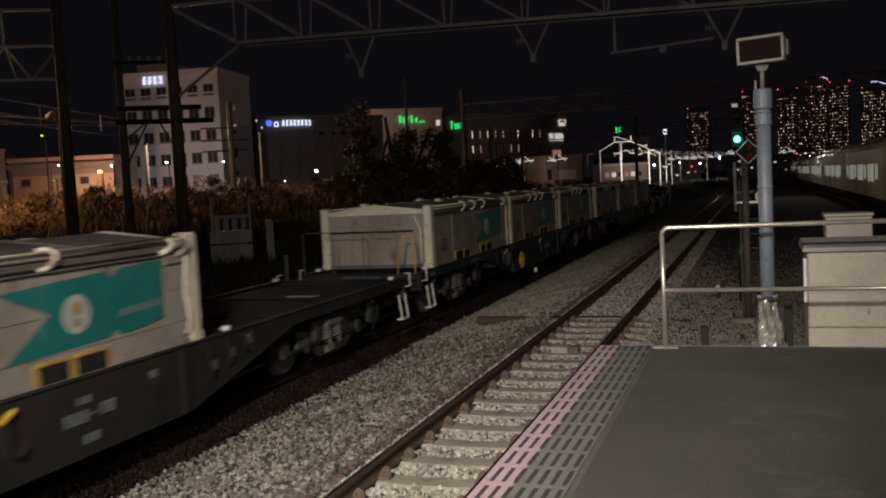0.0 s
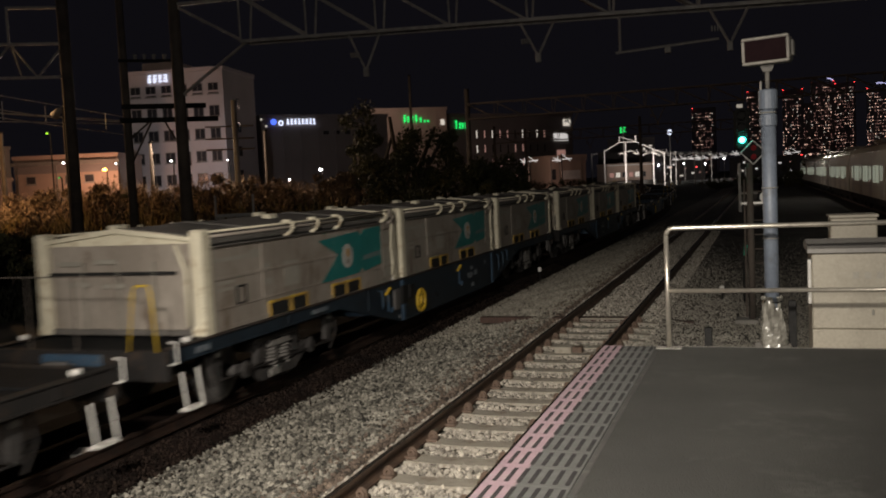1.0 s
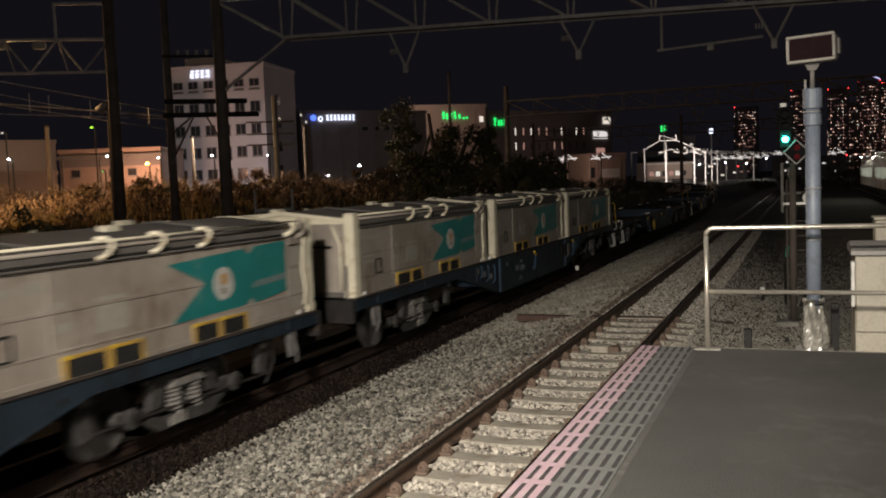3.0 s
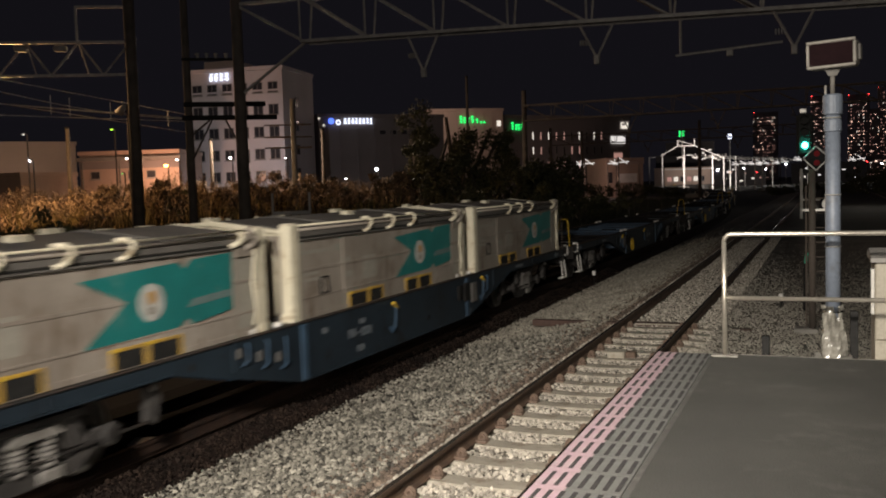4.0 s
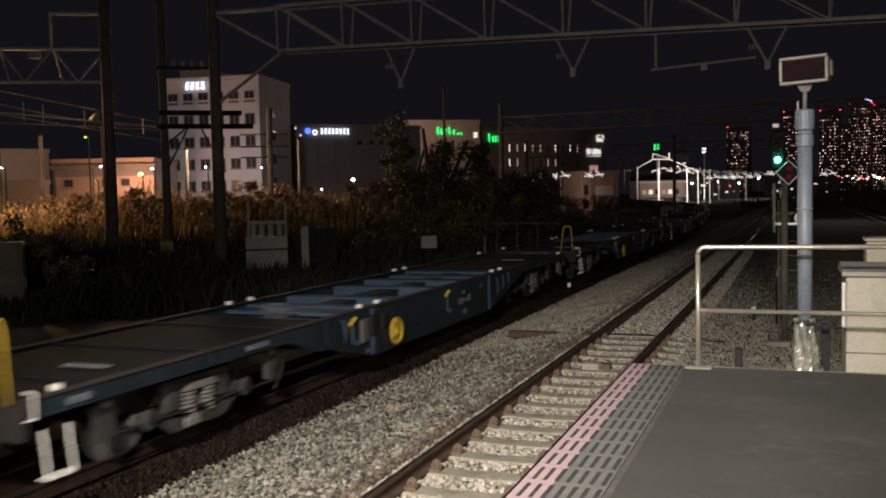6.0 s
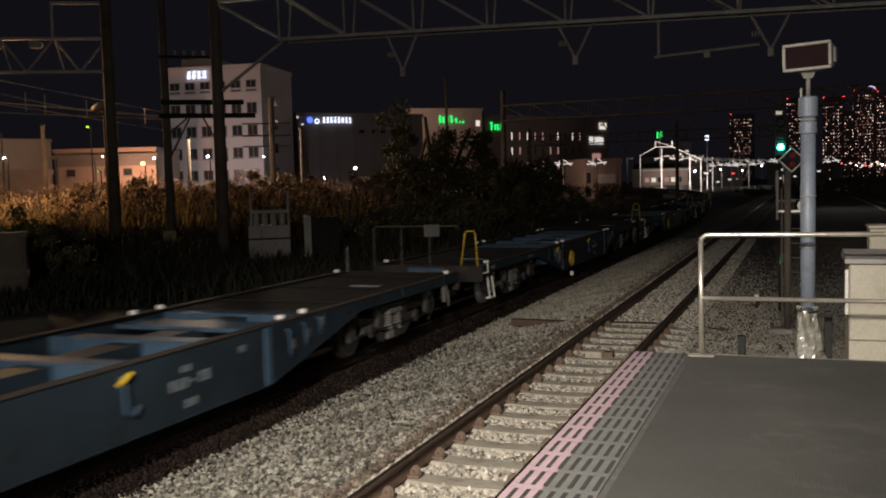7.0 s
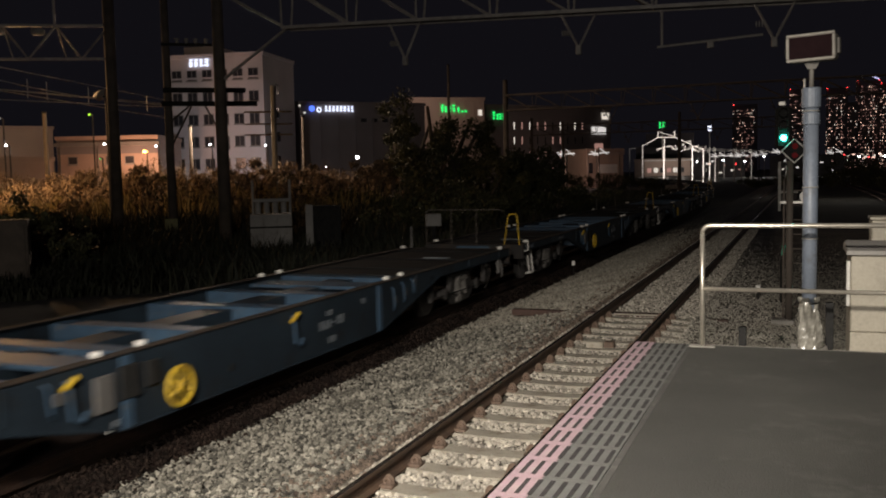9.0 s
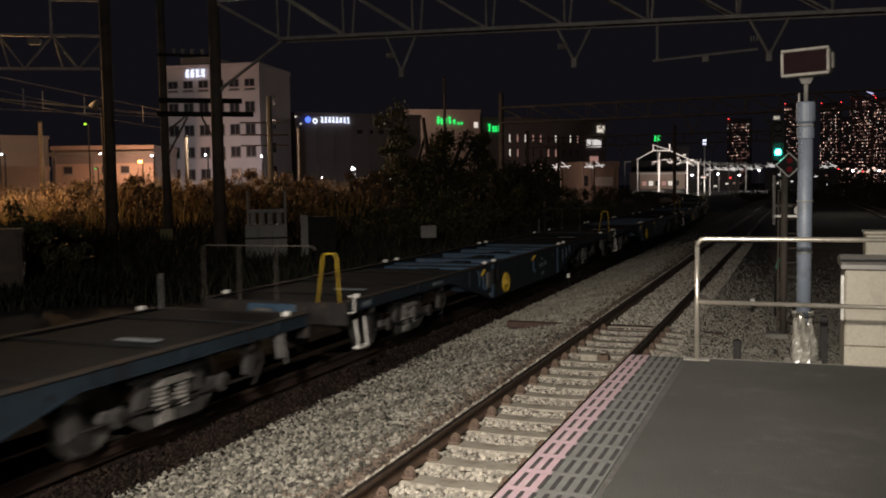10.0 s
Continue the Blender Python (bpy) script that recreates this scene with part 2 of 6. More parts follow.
G_WHITE, G_BLUE = glow("white_sign_letters", (0.75, 0.8, 1.0), 1.3), glow("blue_sign_disc", (0.08, 0.16, 1.0), 1.4)
G_LAMP, G_ORANGE, G_RED = glow("white_street_lamp", (0.9, 0.93, 1.0), 26.0), glow("sodium_lamp", (1.0, 0.36, 0.06), 16.0), glow("red_beacon", (1.0, 0.05, 0.05), 3.0)
G_WARMWIN, G_WIN, G_DIMWIN = glow("warm_flat_window", (1.0, 0.64, 0.5), 1.0), glow("lit_window", (1.0, 0.9, 0.78), 0.55), glow("dim_window", (0.9, 0.48, 0.4), 0.26)
G_LIME = glow("yellow_green_lamp", (0.5, 1.0, 0.05), 1.2)
G_PANEL = glow("lit_panel", (1.0, 0.94, 0.9), 0.5)
G_CROWN = glow("tower_crown_light", (0.62, 0.6, 1.0), 0.8)
RED = paint("red_lens_off", (0.20, 0.010, 0.014), (0.15, 0.008, 0.012), 0.6, 8, 0.0, spec=0.1)
SCREEN = paint("dark_display", (0.010, 0.004, 0.005), (0.014, 0.006, 0.007), 0.7, 8, 0.0, spec=0.05)
RIM = paint("pale_display_rim", (0.30, 0.28, 0.245), (0.23, 0.215, 0.19), 0.5, 8, 0.1)
CASE = paint("grey_display_case", (0.15, 0.14, 0.125), (0.11, 0.103, 0.094), 0.6, 8, 0.1, spec=0.25)
GREENP = paint("green_tip_paint", (0.04, 0.62, 0.40), (0.03, 0.5, 0.32), 0.5, 8, 0.0)


# ---- mesh building ----
class Shape:
    """Collects solids into one mesh."""

    def __init__(self):
        self.v, self.f = [], []

    def add(self, verts, faces):
        k = len(self.v)
        self.v += [tuple(p) for p in verts]
        self.f += [tuple(i + k for i in q) for q in faces]
        return self

    def box(self, x0, x1, y0, y1, z0, z1, bev=0.0, m=None):
        """A box, its twelve edges chamfered by bev."""
        if not bev:
            vs = [(x, y, z) for x in (x0, x1) for y in (y0, y1) for z in (z0, z1)]
            fs = [(0, 1, 3, 2), (4, 6, 7, 5), (0, 4, 5, 1), (2, 3, 7, 6), (0, 2, 6, 4), (1, 5, 7, 3)]
        else:
            lo, hi = (x0, y0, z0), (x1, y1, z1)
            vs, idx = [], {}
            for cx in (0, 1):
                for cy in (0, 1):
                    for cz in (0, 1):
                        for a in range(3):
                            p = []
                            for i, c in enumerate((cx, cy, cz)):
                                e = hi[i] if c else lo[i]
                                if i != a:
                                    e += -bev if c else bev
                                p.append(e)
                            idx[cx, cy, cz, a] = len(vs)
                            vs.append(tuple(p))
            fs = []
            for a in range(3):
                b, c = (a + 1) % 3, (a + 2) % 3
                for s in (0, 1):
                    q = []
                    for u, w in ((0, 0), (1, 0), (1, 1), (0, 1)):
                        k = [0, 0, 0]
                        k[a], k[b], k[c] = s, u, w
                        q.append(idx[(*k, a)])
                    fs.append(tuple(q) if s else tuple(reversed(q)))
                for u in (0, 1):
                    for w in (0, 1):
                        k0, k1 = [0, 0, 0], [0, 0, 0]
                        k0[a], k1[a] = 0, 1
                        k0[b] = k1[b] = u
                        k0[c] = k1[c] = w
                        fs.append((idx[(*k0, b)], idx[(*k1, b)], idx[(*k1, c)], idx[(*k0, c)]))
            for cx in (0, 1):
                for cy in (0, 1):
                    for cz in (0, 1):
                        fs.append(tuple(idx[cx, cy, cz, a] for a in range(3)))
        if m is not None:
            vs = [m @ Vector(p) for p in vs]
        return self.add(vs, fs)

    def tube(self, pts, r, n=8, r2=None, caps=True):
        """A round bar along a line of points, tapering from r to r2."""
        pts = [Vector(p) for p in pts]
        r2 = r if r2 is None else r2
        rings, side = [], None
        for i, p in enumerate(pts):
            d = (pts[min(i + 1, len(pts) - 1)] - pts[max(i - 1, 0)]).normalized()
            if side is None:
                side = d.orthogonal().normalized()
            side = (side - d * side.dot(d)).normalized()
            up = d.cross(side)
            q = r + (r2 - r) * i / (len(pts) - 1)
            rings.append([p + q * (math.cos(2 * math.pi * k / n) * side + math.sin(2 * math.pi * k / n) * up) for k in range(n)])
        vs = [v for ring in rings for v in ring]
        fs = [(i * n + k, i * n + (k + 1) % n, (i + 1) * n + (k + 1) % n, (i + 1) * n + k) for i in range(len(pts) - 1) for k in range(n)]
        if caps:
            fs += [tuple(reversed(range(n))), tuple(range((len(pts) - 1) * n, len(pts) * n))]
        return self.add(vs, fs)

    def prism(self, prof, axis, a, b):
        """A closed outline pushed along x, y or z from a to b."""
        def at(p, w):
            return {"x": (w, p[0], p[1]), "y": (p[0], w, p[1]), "z": (p[0], p[1], w)}[axis]
        n = len(prof)
        vs = [at(p, a) for p in prof] + [at(p, b) for p in prof]
        fs = [tuple(reversed(range(n))), tuple(range(n, 2 * n))] + [(k, (k + 1) % n, n + (k + 1) % n, n + k) for k in range(n)]
        return self.add(vs, fs)

    def disc(self, c, axis, r, h, n=20, bev=0.0):
        """A short round block along an axis, centred on c."""
        prof = [(-h / 2, r - bev), (-h / 2 + bev, r), (h / 2 - bev, r), (h / 2, r - bev)] if bev else [(-h / 2, r), (h / 2, r)]
        vs = []
        for w, q in prof:
            for k in range(n):
                u, v = q * math.cos(2 * math.pi * k / n), q * math.sin(2 * math.pi * k / n)
                vs.append({"x": (c[0] + w, c[1] + u, c[2] + v), "y": (c[0] + u, c[1] + w, c[2] + v), "z": (c[0] + u, c[1] + v, c[2] + w)}[axis])
        m = len(prof)
        fs = [(i * n + k, i * n + (k + 1) % n, (i + 1) * n + (k + 1) % n, (i + 1) * n + k) for i in range(m - 1) for k in range(n)]
        fs += [tuple(reversed(range(n))), tuple(range((m - 1) * n, m * n))]
        return self.add(vs, fs)

    def ring(self, c, axis, r, tube, n=24, k=8):
        """A torus round an axis."""
        vs, fs = [], []
        for i in range(n):
            a = 2 * math.pi * i / n
            for j in range(k):
                b = 2 * math.pi * j / k
                q, w = r + tube * math.cos(b), tube * math.sin(b)
                u, v = q * math.cos(a), q * math.sin(a)
                vs.append({"x": (c[0] + w, c[1] + u, c[2] + v), "y": (c[0] + u, c[1] + w, c[2] + v), "z": (c[0] + u, c[1] + v, c[2] + w)}[axis])
                fs.append((i * k + j, ((i + 1) % n) * k + j, ((i + 1) % n) * k + (j + 1) % k, i * k + (j + 1) % k))
        return self.add(vs, fs)

    def mesh(self, name, material, smooth=False):
        me = bpy.data.meshes.new(name)
        me.from_pydata(self.v, [], self.f)
        bm = bmesh.new()
        bm.from_mesh(me)
        bmesh.ops.recalc_face_normals(bm, faces=bm.faces)
        bm.to_mesh(me)
        bm.free()
        if smooth:
            me.shade_smooth()
        me.materials.append(material)
        return me


def part(name, shape, material, parent=None, label="", at=None, smooth=False):
    """ONE mesh object, under a thing or a part; shape is a Shape or a ready mesh."""
    me = shape if isinstance(shape, bpy.types.Mesh) else shape.mesh(name, material, smooth)
    ob = new(name, me)
    ob.parent = parent
    if at is not None:
        ob.matrix_basis = at
    return tagged(ob, label)


def thing(name, label, category, at=None, group="", kind=""):
    ob = new(name)
    ob.empty_display_size = 0.2
    if at is not None:
        ob.matrix_basis = at
    return tagged(ob, label, category, group, kind)


def B(*a, **k):
    return Shape().box(*a, **k)


def polar(az, d):
    """Plan position at a bearing from the platform's end, degrees right of the tracks, d metres off."""
    return EYE[0] + d * math.sin(radians(az)), d * math.cos(radians(az))


# ---- lines of the plan ----
GROUND, PLAT, EDGE, END = -0.55, 1.087, 1.55, 7.5
TRAIN_X, TRAIN_Z = -4.62, -0.2


def bend(y):
    """Sideways shift of the goods line and its slope at y."""
    if y < 48:
        return 0.0, 0.0
    if y < 170:
        return -1.0e-3 * (y - 48) ** 2, -2.0e-3 * (y - 48)
    return -14.88 - 0.244 * (y - 170), -0.244


# ---- ground and ballast ----
g = Shape()
g.add([(-2500, -400, GROUND), (2500, -400, GROUND), (2500, 3500, GROUND), (-2500, 3500, GROUND)], [(0, 1, 2, 3)])
tagged(part("ground", g, SOIL), "dark trackside soil reaching to the horizon", "ground", kind="structure")


def strip(name, ys, left, right, material, label, category):
    """A ballast bed: cross-section swept along y; left and right give outlines of (x, z)."""
    s = Shape()
    prof = left + right
    n = len(prof)
    for y in ys:
        for x, z in prof:
            w = 0.03 * noise.noise(Vector((x * 1.7, y * 0.8, 3)))
            s.v.append((x + (bend(y)[0] if name == "goods_line_ballast" else 0), y, z + w))
    for i in range(len(ys) - 1):
        for k in range(n - 1):
            s.f.append((i * n + k, i * n + k + 1, (i + 1) * n + k + 1, (i + 1) * n + k))
    return tagged(part(name, s, material, smooth=True), label, category, kind="structure")


NEAR_YS = [-14 + 0.5 * i for i in range(100)] + [36 + 4 * i for i in range(80)]
strip("platform_line_ballast", NEAR_YS, [(-3.75, -0.62), (-3.1, -0.50), (-1.9, -0.25), (-1.2, -0.13), (-0.7, -0.18)],
      [(-0.4, -0.195), (0.4, -0.195), (0.7, -0.19), (1.2, -0.2), (1.9, -0.26), (2.3, -0.31)], BED, "grey crushed-stone ballast bed under the platform line", "ballast")
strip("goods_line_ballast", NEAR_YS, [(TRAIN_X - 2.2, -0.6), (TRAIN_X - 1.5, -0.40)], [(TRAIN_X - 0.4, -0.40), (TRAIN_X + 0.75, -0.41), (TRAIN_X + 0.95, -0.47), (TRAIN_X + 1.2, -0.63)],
      paint("near_black_ballast", (0.024, 0.015, 0.012), (0.013, 0.009, 0.008), 0.95, 1.2, 1.0, fine=22, spec=0.1), "near-black ballast bed under the goods line", "ballast")
tagged(part("gravel_path", B(1.9, 5.6, END + 0.17, 44, GROUND - 0.05, -0.28, 0.02), GRAVEL), "flat grey gravel strip beyond the platform end", "path", kind="structure")


def rail_profile(h=0.153):
    half = [(0.0635, 0), (0.0635, 0.012), (0.012, 0.028), (0.0075, 0.06), (0.0075, h - 0.045), (0.0325, h - 0.033), (0.0325, h - 0.004), (0.028, h)]
    return [(-x, z) for x, z in half] + [(x, z) for x, z in reversed(half)]


def rail(name, x0, z0, ys, curved, label):
    s, prof = Shape(), rail_profile()
    n = len(prof)
    for y in ys:
        for x, z in prof:
            s.v.append((x0 + x + (bend(y)[0] if curved else 0), y, z0 - 0.153 + z))
    for i in range(len(ys) - 1):
        for k in range(n):
            s.f.append((i * n + k, i * n + (k + 1) % n, (i + 1) * n + (k + 1) % n, (i + 1) * n + k))
    ob = tagged(part(name, s, DARKRAIL if curved else RUST), label, "rail", "running rails", "structure")
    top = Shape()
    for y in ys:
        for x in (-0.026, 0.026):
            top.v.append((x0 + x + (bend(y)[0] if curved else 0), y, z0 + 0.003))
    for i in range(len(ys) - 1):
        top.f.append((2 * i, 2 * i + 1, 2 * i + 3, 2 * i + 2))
    part("running_surface", top, DARKRAIL if curved else RAILTOP, ob, "worn brown-grey running surface")
    return ob


LONG = [-14, 10, 30] + [50 + 6 * i for i in range(45)]
for x in (-0.566, 0.566):
    rail("rail", x, 0.0, LONG, False, "rusty brown steel rail beside the platform")
for x in (-0.566, 0.566):
    rail("rail", TRAIN_X + x, TRAIN_Z, LONG, True, "rail of the goods line under the wagons")
for x in (9.7 - 0.566, 9.7 + 0.566):
    rail("rail", x, -0.2, LONG, False, "rail under the passenger train")


# ---- sleepers with clips (platform line) ----
def sleeper_mesh():
    s = Shape()
    s.prism([(-1.0, -0.30), (1.0, -0.30), (1.0, -0.172), (0.75, -0.155), (0.38, -0.155), (0.2, -0.163), (-0.2, -0.163), (-0.38, -0.155), (-0.75, -0.155), (-1.0, -0.172)], "y", -0.115, 0.115)
    return s.mesh("sleeper", CONCRETE)


def clip_mesh():
    s = Shape()
    s.ring((0, 0.02, 0.044), "y", 0.034, 0.016, 14, 6)
    s.ring((0, -0.02, 0.04), "y", 0.030, 0.016, 14, 6)
    s.box(-0.06, 0.06, -0.07, 0.07, -0.015, 0.02, 0.006)
    s.disc((0.012, 0, 0.03), "x", 0.016, 0.09, 8)
    return s.mesh("clip", CLIP, True)


SLEEPER, CLIPM = sleeper_mesh(), clip_mesh()
first = 6.93 - 0.6 * 14
for i in range(31):
    y = first + 0.6 * i
    sl = part("sleeper", SLEEPER, None, at=pose(0, y, 0))
    tagged(sl, "pale concrete sleeper half buried in ballast", "sleeper", "sleepers of the platform line", "structure")
    if y < 26:
        for x in (-0.46, -0.675, 0.46, 0.675):
            part("rail_clip", CLIPM, None, sl, at=pose(x, 0, -0.145))


# ---- loose ballast stones ----
def stones(name, n, region, height, size, seed, label, mat):
    """Angular stones strewn on the bed, all in one mesh."""
    rng = np.random.default_rng(seed)
    ico = np.array([(0, 0, 1)] + [(0.894 * math.cos(a), 0.894 * math.sin(a), 0.447) for a in np.arange(5) * 1.2566] + [(0.894 * math.cos(a), 0.894 * math.sin(a), -0.447) for a in np.arange(5) * 1.2566 + 0.6283] + [(0, 0, -1)])
    tri = np.array([(0, i + 1, (i + 1) % 5 + 1) for i in range(5)] + [(i + 1, i + 6, (i + 1) % 5 + 1) for i in range(5)] + [((i + 1) % 5 + 1, i + 6, (i + 1) % 5 + 6) for i in range(5)] + [(11, (i + 1) % 5 + 6, i + 6) for i in range(5)])
    xs, ys = region(rng, n)
    n = len(xs)
    r = size * rng.uniform(0.6, 1.35, n)
    v = ico[None] * rng.uniform(0.62, 1.25, (n, 12, 1)) * (rng.uniform(0.6, 1.15, (n, 1, 3)) * r[:, None, None])
    a, b = rng.uniform(0, 6.28, n), rng.uniform(-0.8, 0.8, n)
    ca, sa, cb, sb = np.cos(a), np.sin(a), np.cos(b), np.sin(b)
    x, y, z = v[..., 0], v[..., 1], v[..., 2]
    y, z = y * cb[:, None] - z * sb[:, None], y * sb[:, None] + z * cb[:, None]
    x, y = x * ca[:, None] - y * sa[:, None], x * sa[:, None] + y * ca[:, None]
    zz = np.array([height(p) for p in xs]) + rng.uniform(-0.3, 0.9, n) * r
    v = np.stack([x + xs[:, None], y + ys[:, None], z + zz[:, None]], -1).reshape(-1, 3)
    f = (tri[None] + 12 * np.arange(n)[:, None, None]).reshape(-1, 3)
    me = bpy.data.meshes.new(name)
    me.from_pydata(v.tolist(), [], f.tolist())
    me.materials.append(mat)
    return tagged(new(name, me), label, "ballast", kind="stuff")


def shoulder(x):
    return float(np.interp(x, (-3.75, -3.1, -1.9, -1.2, -0.7, -0.4, 0.4, 0.7, 1.2), (-0.62, -0.50, -0.25, -0.13, -0.18, -0.195, -0.195, -0.19, -0.2)))


def left_side(rng, n):
    x, y = -0.98 - 2.6 * rng.uniform(0, 1, n) ** 1.3, 4.5 + 40 * rng.uniform(0, 1, n) ** 2.1
    keep = y < 16.5 + rng.normal(0, 1.6, n)
    return x[keep], y[keep]


def left_far(rng, n):
    return -0.98 - 2.6 * rng.uniform(0, 1, n) ** 1.1, 16.0 + np.abs(rng.normal(0, 11.0, n))


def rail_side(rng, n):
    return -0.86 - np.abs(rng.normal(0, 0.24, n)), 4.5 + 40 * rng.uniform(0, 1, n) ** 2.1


def foot_side(rng, n):
    return -0.64 - 0.2 * rng.uniform(0, 1, n), 4.5 + 40 * rng.uniform(0, 1, n) ** 2.1


def goods_side(rng, n):
    return -3.15 - 0.8 * rng.uniform(0, 1, n), 4.5 + 26 * rng.uniform(0, 1, n) ** 1.7


def path_side(rng, n):
    return rng.uniform(0.95, 4.4, n), 11.5 + np.abs(rng.normal(0, 9.0, n))


def between(rng, n):
    x, y = rng.uniform(-0.5, 1.05, n), 4.5 + 38 * rng.uniform(0, 1, n) ** 2.1
    gap = ((y - first) / 0.6 + 0.5) % 1 - 0.5
    keep = ((abs(gap) > 0.17) | (y > 10.0 + 9.0 * rng.uniform(0, 1, n))) & (abs(x - 0.566) > 0.07) | (x > 1.02)
    return x[keep], y[keep]


stones("ballast_stones", 60000, left_side, shoulder, 0.0275, 1, "grey angular ballast stones heaped beside the rail", STONE_L)
stones("ballast_stones", 36000, between, shoulder, 0.0225, 2, "pale ballast stones packed between the sleepers", STONE)
# This band's darkness is shade beside the rail, set by stone colour.
stones("ballast_stones", 14000, rail_side, shoulder, 0.024, 4, "rust-brown ballast stones along the rail, darkened as shade", STONE_R)
stones("ballast_stones", 7000, foot_side, shoulder, 0.021, 6, "pale ballast stones at the foot of the rail", STONE)
stones("ballast_stones", 11000, goods_side, lambda x: float(np.interp(x, (-4.4, -3.87, -3.67, -3.42, -3.2), (-0.41, -0.41, -0.47, -0.57, -0.52))), 0.021, 7, "dark brown ballast stones beside the goods line", STONE_S)
stones("ballast_stones", 24000, left_far, shoulder, 0.027, 8, "pale dusty ballast stones farther along the track", STONE_F)
stones("gravel_stones", 26000, path_side, lambda x: float(np.interp(x, (1.2, 1.9, 1.95), (-0.195, -0.252, -0.272))), 0.0145, 3, "fine pale gravel beyond the platform end", STONE_G)


# ---- platform ----
plat = tagged(part("platform", B(EDGE + 0.42, 6.6, -30, END, GROUND, PLAT, 0.0), ASPHALT), "dark grey asphalt platform surface with worn patches", "platform", kind="structure")
tagged(part("platform_edge", B(EDGE, EDGE + 0.418, -30, END, GROUND, PLAT - 0.012), KERB), "concrete platform edge below the striped tiles", "platform", kind="structure")
tagged(part("platform_end_kerb", B(EDGE + 0.43, 6.6, END + 0.002, END + 0.16, GROUND, PLAT - 0.02, 0.008), KERB), "narrow concrete kerb along the platform end", "kerb", kind="structure")


tagged(part("joint_strip", B(EDGE + 0.422, EDGE + 0.455, -30, END - 0.01, PLAT - 0.05, PLAT + 0.003, 0.001), KERB2), "worn paler strip beside the edge tiles", "platform", kind="structure")


def edge_tiles():
    """Pink slotted tiles along the edge and grey slotted ones behind them, one row each 0.27 m."""
    pink = B(0.0, 0.158, -0.1346, 0.1346, -0.012, 0.004, 0.0008).mesh("pink_tile", PINK)
    grey = B(0.0, 0.256, -0.1325, 0.1325, -0.012, 0.002, 0.001).mesh("edge_tile", TILE)
    slot = B(-0.0112, 0.0112, -0.103, 0.103, -0.008, 0.0052, 0.001).mesh("slot", SLOT)
    bed = Shape().box(EDGE, EDGE + 0.416, -8, END, PLAT - 0.011, PLAT - 0.006)
    row = tagged(part("edge_strip", bed, KERB), "striped platform edge, pink lines and grey slotted tiles", "platform edge", kind="structure")
    y = END - 0.136
    while y > -2:
        part("pink_tile", pink, None, row, at=pose(EDGE, y, PLAT))
        part("edge_tile", grey, None, row, at=pose(EDGE + 0.16, y, PLAT))
        for i in range(7):
            part("slot", slot, None, row, at=pose(EDGE + 0.046 + 0.0575 * i, y, PLAT))
        y -= 0.27


# ---- railing at the platform end ----
def railing():
    r = thing("guard_rail", "bare steel tube guard rail closing the platform end", "railing", pose(2.08, END - 0.07, PLAT))
    top = [(0, 0, 0.90), (0.006, 0, 0.93), (0.03, 0, 0.955), (0.06, 0, 0.96), (4.4, 0, 0.96)]
    part("top_rail", Shape().tube(top, 0.019, 10), RAILING, r, smooth=True)
    part("middle_rail", Shape().tube([(0, 0, 0.462), (4.4, 0, 0.462)], 0.017, 10), RAILING, r, smooth=True)
    for x in (0, 2.2, 4.38):
        part("post", Shape().tube([(x, 0, 0), (x, 0, 0.905)], 0.019, 10), RAILING, r, smooth=True)
        part("base_plate", B(x - 0.10, x + 0.10, -0.05, 0.05, 0, 0.012, 0.004), KERB, r)


